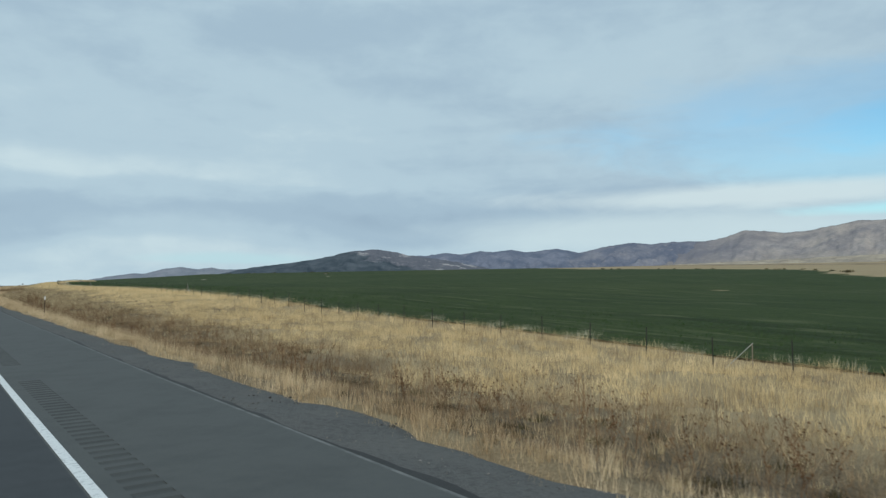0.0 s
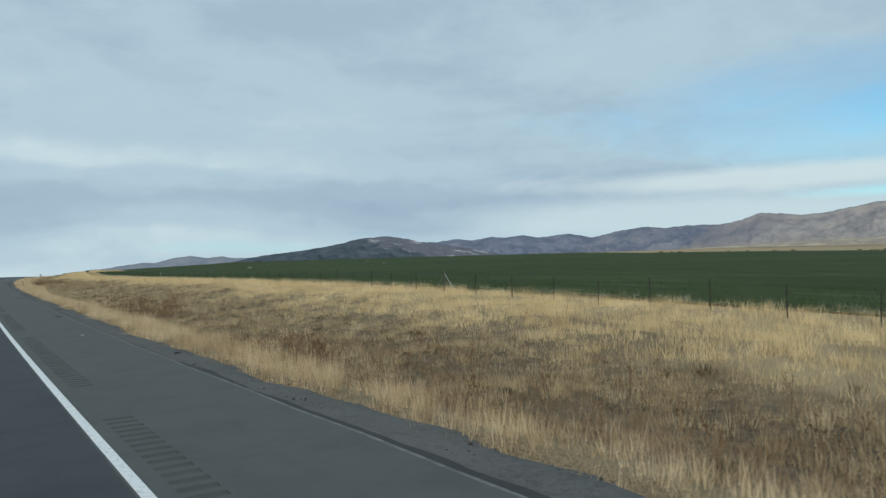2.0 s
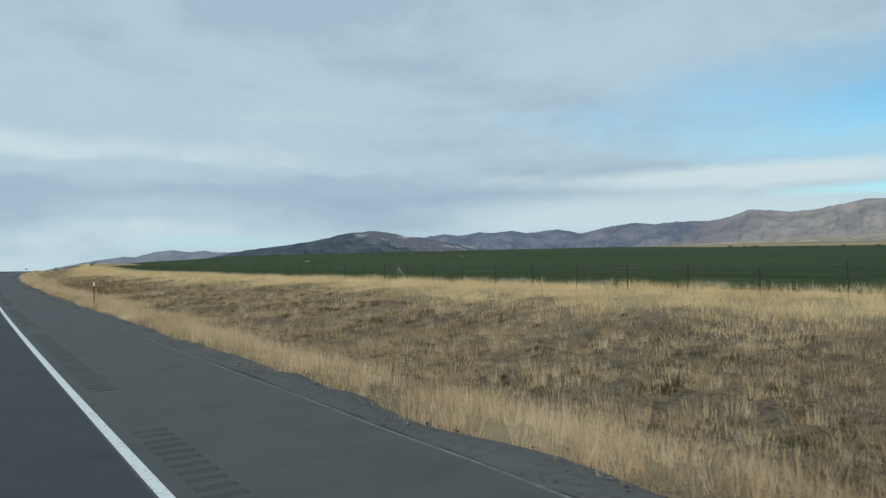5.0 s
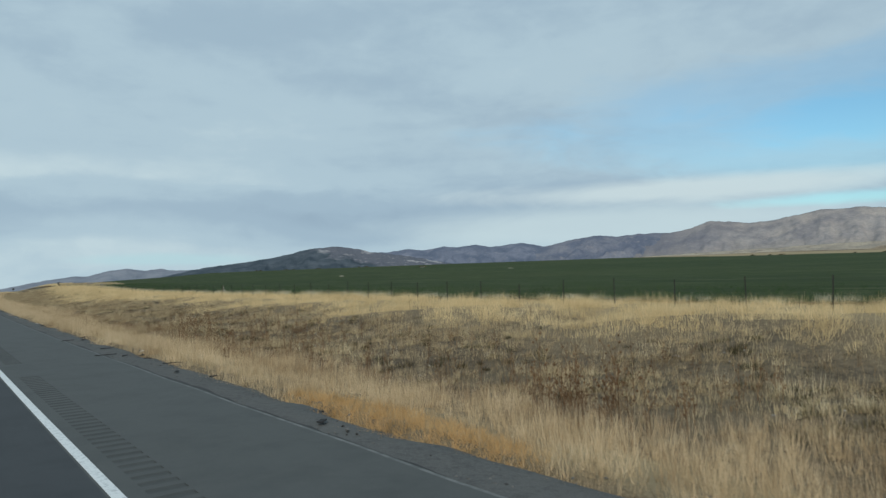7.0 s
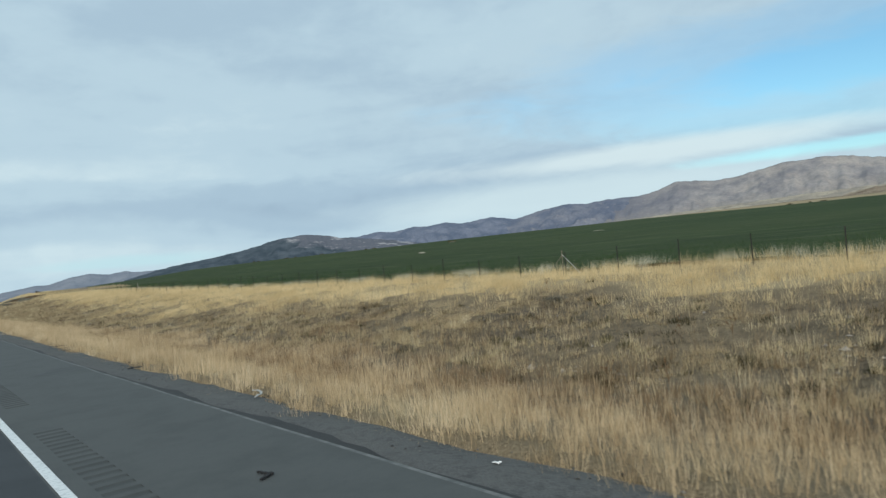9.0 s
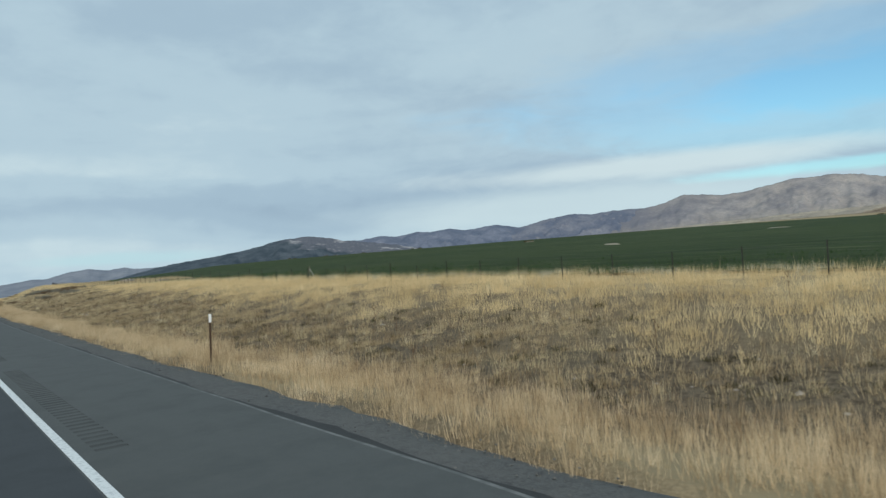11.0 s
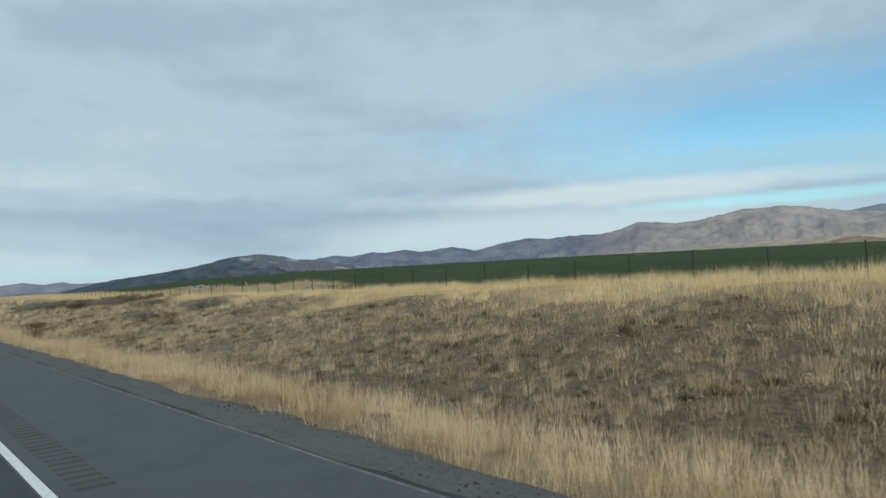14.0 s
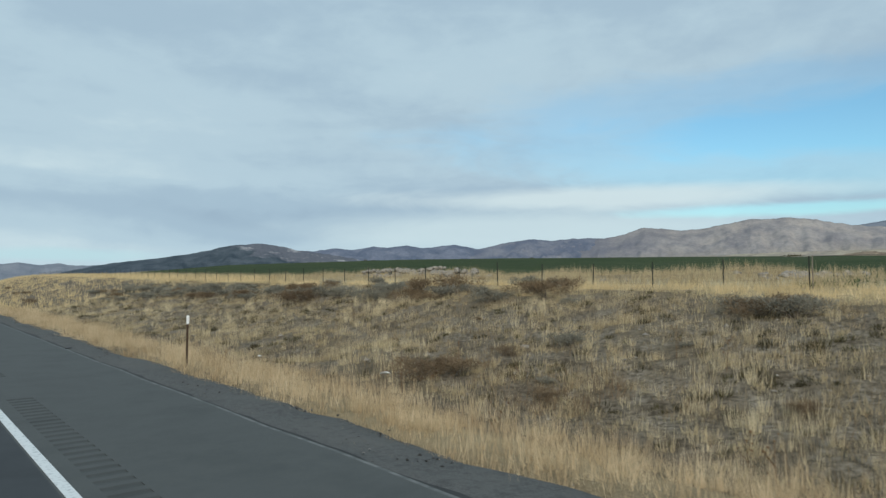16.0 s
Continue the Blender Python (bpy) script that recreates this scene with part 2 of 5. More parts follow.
m = Mat("crop_green", 0.9, 0, 0.1)
rows_n = m.noise(0.5, 5, 0.65, stretch=(0.55, 0.07, 1.0, 0.9))
patch_n = m.noise(0.012, 4, 0.55)
fine_n = m.noise(3.0, 6, 0.75)
g = m.mix(m.ramp(fine_n, [(0.36, 0.0), (0.64, 1.0)]), (0.019, 0.034, 0.009), (0.050, 0.072, 0.022))
g = m.mix(m.ramp(rows_n, [(0.46, 0.0), (0.64, 0.8)]), g, (0.018, 0.030, 0.009))
g = m.mix(m.ramp(patch_n, [(0.45, 0.0), (0.68, 0.6)]), g, (0.053, 0.068, 0.024))
dash = m.noise(0.9, 4, 0.6, stretch=(0.8, 0.10, 1.0, 0.9))
g = m.mix(m.ramp(dash, [(0.57, 0.0), (0.66, 0.6)]), g, (0.098, 0.115, 0.055))
CROP = m.colour(g).bump(fine_n, 0.6, 0.12).m


def hill_mat(name, lo, hi, spot, spot_at, scale, streaks=0.5, patch=None, patch_at_=(0.50, 0.62), bare=None, brush=None):
    m = Mat(name, 1.0, 0, 0.0)
    a = m.noise(0.0035 * scale, 8, 0.62)
    b = m.noise(0.012 * scale, 8, 0.7, distort=0.6)
    v = m.noise(0.006 * scale, 6, 0.6, stretch=(1.0, 1.0, 0.25))
    base = m.mix(m.ramp(v, [(0.4, 0.0), (0.62, 1.0)]), lo, hi)
    base = m.mix(m.ramp(b, [(spot_at - 0.03, 0.0), (spot_at + 0.06, streaks)]), base, spot)
    if patch:
        base = m.mix(m.ramp(a, [(patch_at_[0], 0.0), (patch_at_[1], 0.75)]), base, patch)
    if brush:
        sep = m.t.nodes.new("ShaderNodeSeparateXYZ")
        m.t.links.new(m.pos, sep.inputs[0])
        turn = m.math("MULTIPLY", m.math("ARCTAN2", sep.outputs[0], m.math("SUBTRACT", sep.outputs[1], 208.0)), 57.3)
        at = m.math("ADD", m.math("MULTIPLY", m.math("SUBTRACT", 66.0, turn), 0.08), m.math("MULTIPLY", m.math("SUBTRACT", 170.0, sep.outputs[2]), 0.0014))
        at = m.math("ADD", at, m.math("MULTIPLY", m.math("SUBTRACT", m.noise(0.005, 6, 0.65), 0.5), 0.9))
        # blue-grey cover on the lower left flank, its colour includes the haze tint
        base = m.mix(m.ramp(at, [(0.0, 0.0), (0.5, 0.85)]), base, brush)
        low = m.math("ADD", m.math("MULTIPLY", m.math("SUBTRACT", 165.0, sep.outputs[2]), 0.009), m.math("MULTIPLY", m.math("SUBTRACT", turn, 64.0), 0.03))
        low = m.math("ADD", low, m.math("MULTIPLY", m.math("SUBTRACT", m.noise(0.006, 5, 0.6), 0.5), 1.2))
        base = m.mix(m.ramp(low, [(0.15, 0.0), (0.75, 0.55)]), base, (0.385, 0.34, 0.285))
    if bare:
        sep = m.t.nodes.new("ShaderNodeSeparateXYZ")
        m.t.links.new(m.pos, sep.inputs[0])
        turn = m.math("MULTIPLY", m.math("ARCTAN2", sep.outputs[0], m.math("SUBTRACT", sep.outputs[1], 208.0)), 57.3)
        at = m.math("ADD", m.math("MULTIPLY", m.math("SUBTRACT", turn, 32.6), 0.09), m.math("MULTIPLY", m.math("SUBTRACT", sep.outputs[2], 130.0), 0.004))
        at = m.math("ADD", at, m.math("SUBTRACT", m.noise(0.006, 6, 0.65), 0.5))
        ledge = m.noise(0.011, 6, 0.65, stretch=(1.0, 1.0, 2.2))
        rock = m.mix(m.ramp(ledge, [(0.54, 0.0), (0.61, 1.0)]), bare[0], bare[1])
        base = m.mix(m.ramp(at, [(0.0, 0.0), (0.16, 0.9)]), base, rock)
    fine = m.noise(0.05 * scale, 7, 0.75)
    base = m.mix(m.ramp(fine, [(0.45, 0.0), (0.64, 0.34)]), base, tuple(c * 0.68 for c in lo))
    pale = m.noise(0.034 * scale, 6, 0.7, vec=None, distort=0.4)
    base = m.mix(m.ramp(pale, [(0.54, 0.0), (0.68, 0.2)]), base, tuple(min(1, c * 1.3) for c in hi))
    return m.colour(base).bump(b, 0.6, 22).m


def grass_mat(name, stops, single=0.28, tuft=0.8):
    m = Mat(name, 0.9, 0, 0.15)
    rnd = m.geo.outputs["Random Per Island"]
    patch, close = m.noise(0.35, 4, 0.6), m.noise(1.7, 3, 0.6)
    clumps = m.noise(5.0, 2, 0.5)
    v = m.math("ADD", m.math("MULTIPLY", rnd, single), m.math("MULTIPLY", m.math("SUBTRACT", patch, 0.5), 1.3))
    v = m.math("ADD", v, m.math("MULTIPLY", m.math("SUBTRACT", clumps, 0.5), tuft))
    v = m.math("ADD", v, m.math("ADD", m.math("MULTIPLY", m.math("SUBTRACT", close, 0.5), 1.0), 0.5 - single / 2))
    col = m.ramp(v, [(p, (c[0] * 1.02, c[1] * 0.985, c[2] * 0.935)) for p, c in stops])
    m.colour(col)
    leafy = m.t.nodes.new("ShaderNodeBsdfTranslucent")
    m.t.links.new(col, leafy.inputs["Color"])
    both = m.t.nodes.new("ShaderNodeMixShader")
    both.inputs[0].default_value = 0.3
    m.t.links.new(m.b.outputs[0], both.inputs[1])
    m.t.links.new(leafy.outputs[0], both.inputs[2])
    m.t.links.new(both.outputs[0], m.t.nodes["Material Output"].inputs["Surface"])
    return m.m


STRAW = grass_mat("straw_grass", [(0.05, (0.19, 0.130, 0.078)), (0.25, (0.36, 0.268, 0.165)), (0.5, (0.58, 0.465, 0.305)), (0.9, (0.82, 0.71, 0.525))], 0.22, 0.6)
PALE = grass_mat("pale_grass", [(0.05, (0.38, 0.29, 0.165)), (0.35, (0.58, 0.465, 0.27)), (0.7, (0.76, 0.635, 0.395)), (0.95, (0.88, 0.765, 0.52))], 0.12, 0.5)
BUNCH = grass_mat("bunch_grass", [(0.05, (0.15, 0.114, 0.07)), (0.35, (0.33, 0.264, 0.166)), (0.6, (0.50, 0.41, 0.265)), (0.8, (0.30, 0.258, 0.155)), (0.97, (0.60, 0.51, 0.35))], 0.22, 1.0)
GREYBUNCH = grass_mat("grey_bunch_grass", [(0.05, (0.13, 0.108, 0.072)), (0.35, (0.28, 0.238, 0.160)), (0.6, (0.42, 0.362, 0.25)), (0.8, (0.25, 0.232, 0.145)), (0.97, (0.60, 0.525, 0.385))], 0.22, 1.0)
RUST = grass_mat("rust_grass", [(0.05, (0.13, 0.086, 0.054)), (0.4, (0.22, 0.152, 0.093)), (0.75, (0.31, 0.225, 0.142)), (0.95, (0.43, 0.34, 0.22))])
WEED = grass_mat("weed_stem", [(0.05, (0.075, 0.046, 0.028)), (0.5, (0.17, 0.105, 0.06)), (0.95, (0.29, 0.19, 0.11))])
ORANGE = grass_mat("orange_mat", [(0.05, (0.42, 0.27, 0.12)), (0.5, (0.58, 0.39, 0.19)), (0.95, (0.68, 0.50, 0.28))])
CROPLEAF = grass_mat("crop_leaf", [(0.05, (0.022, 0.05, 0.018)), (0.5, (0.045, 0.085, 0.034)), (0.95, (0.085, 0.125, 0.055))])
CUSHION = grass_mat("dark_cushion", [(0.05, (0.028, 0.025, 0.014)), (0.45, (0.062, 0.055, 0.031)), (0.7, (0.092, 0.086, 0.046)), (0.95, (0.16, 0.136, 0.082))], 0.4, 0.3)
BROWNSTRAW = grass_mat("brown_straw", [(0.05, (0.12, 0.087, 0.054)), (0.35, (0.22, 0.165, 0.104)), (0.65, (0.34, 0.265, 0.17)), (0.95, (0.50, 0.415, 0.28))], 0.3, 1.0)
TUSSOCK = grass_mat("pale_tussock", [(0.05, (0.19, 0.153, 0.096)), (0.35, (0.385, 0.32, 0.206)), (0.6, (0.55, 0.465, 0.31)), (0.8, (0.34, 0.305, 0.185)), (0.97, (0.70, 0.61, 0.435))], 0.2, 1.2)
UPRIGHT = grass_mat("upright_grass", [(0.05, (0.40, 0.335, 0.22)), (0.4, (0.60, 0.515, 0.345)), (0.9, (0.82, 0.73, 0.53))])
SAGE = grass_mat("sage_leaf", [(0.05, (0.125, 0.122, 0.102)), (0.5, (0.235, 0.23, 0.195)), (0.95, (0.37, 0.362, 0.31))], 0.4, 0.4)
FRINGE = grass_mat("grey_weed", [(0.05, (0.34, 0.33, 0.25)), (0.5, (0.50, 0.48, 0.38)), (0.95, (0.64, 0.62, 0.51))])
BROWNBUSH = grass_mat("brown_bush", [(0.05, (0.11, 0.08, 0.055)), (0.5, (0.20, 0.15, 0.10)), (0.95, (0.32, 0.245, 0.155))])


def plain(name, col, rough=0.6, metal=0.0, var=0.25, scale=20, spec=0.4):
    m = Mat(name, rough, metal, spec)
    n = m.noise(scale, 5, 0.65)
    return m.colour(m.mix(m.ramp(n, [(0.35, 0.0), (0.65, 1.0)]), tuple(c * (1 - var) for c in col), tuple(min(1, c * (1 + var)) for c in col))).bump(n, 0.15, 0.004).m


RUSTED = plain("rusted_steel", (0.075, 0.045, 0.03), 0.8, 0.3)
POSTSTEEL = plain("fence_steel", (0.035, 0.036, 0.03), 0.75, 0.3)
WHITE = plain("white_sheeting", (0.78, 0.79, 0.78), 0.5, 0, 0.05)
GALV = plain("galvanised_wire", (0.10, 0.095, 0.085), 0.7, 0.4)
PIPE = plain("pale_pipe", (0.44, 0.44, 0.42), 0.55, 0.3, 0.15)
RUBBER = plain("tyre_rubber", (0.018, 0.018, 0.019), 0.85, 0, 0.4, 40)
LITTER = plain("white_litter", (0.70, 0.71, 0.70), 0.6, 0, 0.1)
TAR = plain("tar", (0.050, 0.054, 0.054), 0.7, 0, 0.3, 30)
# broken bitumen, darkened further to paint in the shade of the drop-off
CRUMB_SHADE = asphalt("crumbled_asphalt_shade", (0.025, 0.026, 0.027), (0.047, 0.050, 0.050), (0.035, 0.037, 0.037))
GROOVED_SHADE = asphalt("milled_asphalt_shade", (0.045, 0.050, 0.050), (0.073, 0.079, 0.079), (0.055, 0.060, 0.060))
CLOD = plain("dark_clod", (0.035, 0.033, 0.030), 0.95, 0, 0.4, 12)
STONE = plain("pale_rock", (0.26, 0.235, 0.20), 0.95, 0, 0.35, 6)
PEBBLE = plain("pebble", (0.115, 0.115, 0.11), 0.95, 0, 0.4, 9)
WOODP = plain("weathered_wood", (0.20, 0.165, 0.13), 0.9, 0, 0.3, 14)

# ---- shape of the land ----
FENCE_X = 25.0
S_KEYS = [-150, -30, 14, 21, 30, 40, 51, 58, 65, 80, 95, 125, 148, 182, 196, 214, 230, 260, 275, 298, 330, 361, 375, 400, 430, 470, 520, 600, 700, 900, 1500]
Z_KEYS = [-2.18, -1.99, -1.4, -1.18, -0.9, -0.72, -0.54, -0.17, 0.05, 0.33, 0.6, 0.74, 0.72, 0.69, 0.6, 0.55, 0.6, 0.51, 0.6, 0.64, 1.01, 1.46, 1.55, 1.6, 1.55, 1.65, 2.28, 2.92, 2.56, 2.01, 2.01]
MID_A = CURVE * 300


def track(s, x):
    """centre() for arrays, with the far land running on beside the bend."""
    s, x = np.broadcast_arrays(np.asarray(s, float), np.asarray(x, float))
    c = np.clip(s, -150.0, 750.0)
    a, e = CURVE * c, s - c
    near = np.clip(x, -150, 150)
    far = x - near
    px = (1 - np.cos(a)) / CURVE + e * np.sin(a) + near * np.cos(a) + far * math.cos(MID_A)
    py = np.sin(a) / CURVE + e * np.cos(a) - near * np.sin(a) - far * math.sin(MID_A)
    return px, py


def wave(s, x, seed, scale):
    """Cheap smooth unevenness from a few sines, about -1 to 1."""
    r = np.random.RandomState(seed)
    v = 0
    for _ in range(5):
        a, f, p = r.uniform(0, 6.283), r.uniform(0.6, 1.8) / scale, r.uniform(0, 6.283)
        v = v + np.sin((s * math.cos(a) + x * math.sin(a)) * f * 6.283 + p)
    return v / 2.6


def fall(s):
    """The road passes a crest and runs downhill beyond it."""
    d = np.asarray(s, float) - 440.0
    return np.where(d < 0, 0.0, np.where(d < 120, -0.0085 * d * d / 240, -0.0085 * (d - 60)))


def paved(s):
    """Offset of the ragged edge of the asphalt."""
    s = np.asarray(s, float)
    return np.interp(s, [15, 30, 45, 60, 75, 95, 120, 175, 195, 215, 255, 335, 350, 390, 430], [4.30, 4.36, 4.28, 4.28, 4.22, 4.38, 4.42, 4.42, 4.30, 4.22, 4.24, 4.26, 4.30, 4.34, 4.36]) + 0.015 * np.sin(s * 1.9) + 0.012 * np.sin(s * 4.3 + 1)


def lip(s):
    """Offset at which the dry grass takes over from the gravel."""
    return np.interp(np.asarray(s, float), [22, 35, 50, 60, 66, 75, 98, 110, 180, 220, 258, 335, 347, 385, 392, 400], [5.72, 5.72, 5.55, 5.42, 5.12, 5.12, 5.38, 5.38, 5.33, 5.25, 5.2, 5.33, 5.05, 5.55, 5.45, 5.55])


def land(s, x):
    """Height of the ground at s metres along and x metres to the right."""
    s, x = np.broadcast_arrays(np.asarray(s, float), np.asarray(x, float))
    zf = np.interp(s, S_KEYS, Z_KEYS)
    rise = np.interp(s, [-200, 0, 100, 400, 700], [0.013, 0.014, 0.0155, 0.021, 0.021])
    cut = np.clip((s - 50) / 40, 0, 1)
    e = lip(s) + 0.05
    z = np.where(x < e, -0.26, 0)
    dip = -0.26 + 0.15 * np.clip((x - e) / 0.35, 0, 1) - 0.38 * np.clip((x - e - 0.35) / 2.3, 0, 1)
    back = np.clip((x - 9.0) / 12.6, 0, 1)
    back = back * back * (3 - 2 * back) * 0.55 + back * 0.45
    side = dip + (zf * 0.97 - dip) * back * cut + (zf - dip) * np.clip((x - 8) / 17.6, 0, 1) * (1 - cut)
    side = side + (0.10 * wave(s, x, 3, 9) + 0.05 * wave(s, x, 5, 3)) * np.clip((x - 6) / 4, 0, 1) * np.clip((60 - x) / 20, 0, 1)
    z = np.where(x >= e, side, z)
    out = np.clip(x - 25.4, 0, 900) * rise + np.clip(x - 925.4, 0, 5000) * 0.019
    mound = 0.55 * np.clip((s - 422) / 15, 0, 1) * np.clip((x - 28) / 9, 0, 1) * np.clip((48 - x) / 9, 0, 1) * np.clip((500 - s) / 20, 0, 1) * (0.8 + 0.35 * wave(s, x, 61, 14))
    swell = 5.0 * np.clip((s - 380) / 420, 0, 1) * np.clip((x - 40) / 80, 0, 1) * (1 - 0.2 * np.clip((x - 250) / 250, 0, 1))
    z = np.where(x > 25.4, zf + out + swell + np.clip((700 - s) / 100, 0, 1) * mound, z)
    left = -0.12 - 0.5 * np.clip((-x - 13.5) / 6, 0, 1)
    return np.where(x < -13, left, z) + fall(s) * np.clip((15 - x) / 9, 0, 1)


def belt_in(s):
    """Offset at which the tall fence-side grass begins."""
    return np.interp(s, [0, 24, 33, 50, 60, 80, 120, 180, 232, 248, 256, 262, 270, 282, 300, 330, 340, 352, 372, 386, 400, 425, 440, 480], [9.9, 10.1, 11.8, 11.8, 11.2, 13.1, 15.7, 15.4, 14.5, 16.3, 16.4, 15.2, 13.2, 12.0, 13.6, 14.9, 16.2, 16.6, 15.6, 17.2, 17.6, 18.6, 21.0, 20.6]) + 1.6 * wave(s, 0 * s, 47, 11) + 1.1 * wave(s, 0 * s, 55, 3.5)


def straw_at(s, x):
    """How closely dry litter covers the soil: bare on the cut bank, thick along the fence and the road."""
    bare = np.clip((s - 54) / 16, 0, 1) * np.clip((x - 7.4) / 2.0, 0, 1) * np.clip((20.8 + 1.5 * wave(s, x, 11, 25) - x) / 3, 0, 1)
    trackline = np.exp(-((x - 10.3 + 0.3 * wave(s, x, 2, 20)) / 0.7) ** 2) * np.clip((s - 38) / 6, 0, 1) * np.clip((66 - s) / 8, 0, 1)
    early = np.clip((78 - s) / 10, 0, 1) * np.clip((x - 6.4) / 0.5, 0, 1) * np.clip((10.5 + 1.5 * wave(s, x, 12, 14) - x) / 2.5, 0, 1)
    brow = np.clip((6.3 - x) / 0.8, 0, 1) + 0.55 * np.clip((x - 5.8) / 0.6, 0, 1) * np.clip((9.5 - x) / 1.5, 0, 1)
    thin = np.clip((belt_in(s) + 2.5 - x) / 2.5, 0, 1) * np.clip((x - 7.5) / 1.5, 0, 1)
    return np.clip(1 - np.interp(s, [362, 388], [0.25, 0.3]) * thin - 0.35 * early - 0.25 * brow - np.interp(s, [0, 66, 84, 120, 180, 362, 388], [0.40, 0.36, 0.24, 0.26, 0.25, 0.30, 0.42]) * bare - 0.75 * trackline + 0.12 * wave(s, x, 8, 12), 0, 1)


def sheet(name, ss, xs, height, material, parent=None, attr=None):
    """A grid over s and x as one mesh."""
    S, X = np.meshgrid(np.asarray(ss, float), np.asarray(xs, float), indexing="ij")
    px, py = track(S, X)
    pz = height(S, X) if callable(height) else np.full(S.shape, float(height))
    co = np.stack([px, py, pz], -1).reshape(-1, 3)
    n, k = S.shape
    i = np.arange(n * k).reshape(n, k)
    quads = np.stack([i[:-1, :-1], i[:-1, 1:], i[1:, 1:], i[1:, :-1]], -1).reshape(-1, 4)[:, ::-1]
    return mesh_from(name, co, quads, material, parent, attr(S, X).ravel() if attr else None)


def mesh_from(name, co, faces, material, parent=None, straw=None):
    """A mesh object from arrays of corners and of faces with one number of sides."""
    me = bpy.data.meshes.new(name)
    co, faces = np.asarray(co, np.float32), np.asarray(faces, np.int32)
    k = faces.shape[1]
    me.vertices.add(len(co))
    me.vertices.foreach_set("co", co.ravel())
    me.loops.add(faces.size)
    me.loops.foreach_set("vertex_index", faces.ravel())
    me.polygons.add(len(faces))
    me.polygons.foreach_set("loop_start", np.arange(len(faces), dtype=np.int32) * k)
    me.update(calc_edges=True)
    me.validate()
    me.polygons.foreach_set("use_smooth", [False] * len(me.polygons))
    if straw is not None:
        me.attributes.new("straw", "FLOAT", "POINT").data.foreach_set("value", straw.astype(np.float32))
    me.materials.append(material)
    ob = new(name, me)
    if parent:
        ob.parent = parent
    return ob


def part(name, bm, material, parent=None, label=""):
    me = bpy.data.meshes.new(name)
    bm.to_mesh(me)
    bm.free()
    me.materials.append(material)
    ob = new(name, me)
    if parent:
        ob.parent = parent
    if label:
        ob["label"] = label
    return ob


def steps(*runs):
    out = []
    for a, b, d in runs:
        out.extend(np.arange(a, b, d).tolist())
    out.append(runs[-1][1])
    return out


def smooth(ob):
    ob.data.polygons.foreach_set("use_smooth", [True] * len(ob.data.polygons))
    return ob


GROUND_S = steps((-4200, -300, 150), (-300, -40, 20), (-40, 640, 2.0), (640, 1200, 20), (1200, 4800, 120))
GROUND_X = steps((-4000, -200, 200), (-200, -15, 12), (-15, -13, 1), (-13, 4.9, 5.9), (4.9, 6.8, 0.19), (6.8, 32, 0.6), (32, 60, 3), (60, 240, 12), (240, 1000, 40), (1000, 4600, 150))
ground = smooth(sheet("ground", GROUND_S, GROUND_X, land, GROUND, attr=straw_at))
S, X = np.meshgrid(np.asarray(GROUND_S, float), np.asarray(GROUND_X, float), indexing="ij")
stony = np.clip((S - 372) / 25, 0, 1) * np.clip((X - 8.5) / 2, 0, 1) * np.clip((23.5 - X) / 3, 0, 1)
ground.data.attributes.new("stony", "FLOAT", "POINT").data.foreach_set("value", stony.ravel().astype(np.float32))
tagged(ground, "dry tan soil and straw litter rising gently from the road", "ground", kind="structure")


def field_far(s):
    return np.interp(s, [60, 90, 176, 250, 300, 360, 480, 560, 900], [165, 192, 318, 408, 436, 428, 428, 445, 500])


def in_field(s, x):
    return (s < 860 + 1.2 * (x - 60)) & (x < field_far(s)) & ((s < 426) | (x > np.interp(s, [426, 432, 470, 500, 560, 700, 860], [36.5, 42, 42, 36.5, 40, 60, 84])))


# ---- the road ----
RS = steps((-150, 560, 2.0), (560, 760, 4.0), (760, 1600, 30))
EDGE_L, EDGE_R = 1.435, 1.555


def strip(name, x0, x1, z, material, thick=0.12, parent=None, ss=RS):
    """A long slab between two offsets, with a top and both sides."""
    ss = np.asarray(ss, float)
    prof = [(x0, z - thick), (x0, z), (x1, z), (x1, z - thick)]
    co, k = [], len(prof)
    for x, h in prof:
        px, py = track(ss, x)
        co.append(np.stack([px, py, fall(ss) + h], -1))
    co = np.stack(co, 1).reshape(-1, 3)
    n = len(ss)
    i = np.arange(n * k).reshape(n, k)
    q = np.stack([i[:-1, :-1], i[1:, :-1], i[1:, 1:], i[:-1, 1:]], -1).reshape(-1, 4)[:, ::-1]
    return mesh_from(name, co, q, material, parent)


road = tagged(strip("road", -12.5, EDGE_L - 0.03, 0.0, LANE), "dark grey asphalt driving lanes of a highway", "road", kind="structure")
line = tagged(strip("edge_line", EDGE_L, EDGE_R, 0.004, PAINT, 0.1), "solid white painted edge line, slightly worn", "road marking", kind="structure")
RUM0, RUM1 = 1.75, 2.15
shoulder = tagged(strip("road_shoulder", EDGE_L - 0.03, RUM0, 0.0, SHOULDER), "pale grey asphalt shoulder with milled rumble strips", "road shoulder", kind="structure")
PV = paved(RS)
strip("shoulder_outer", RUM1, PV - 0.06, 0.0, SHOULDER, 0.12, shoulder)
strip("shoulder_edge", PV - 0.06, PV, -0.003, EDGE, 0.12, shoulder)
# ragged dark strip: crumbled asphalt with the drop-off's shade in its colour
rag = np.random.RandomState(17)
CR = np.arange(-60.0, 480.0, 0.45)
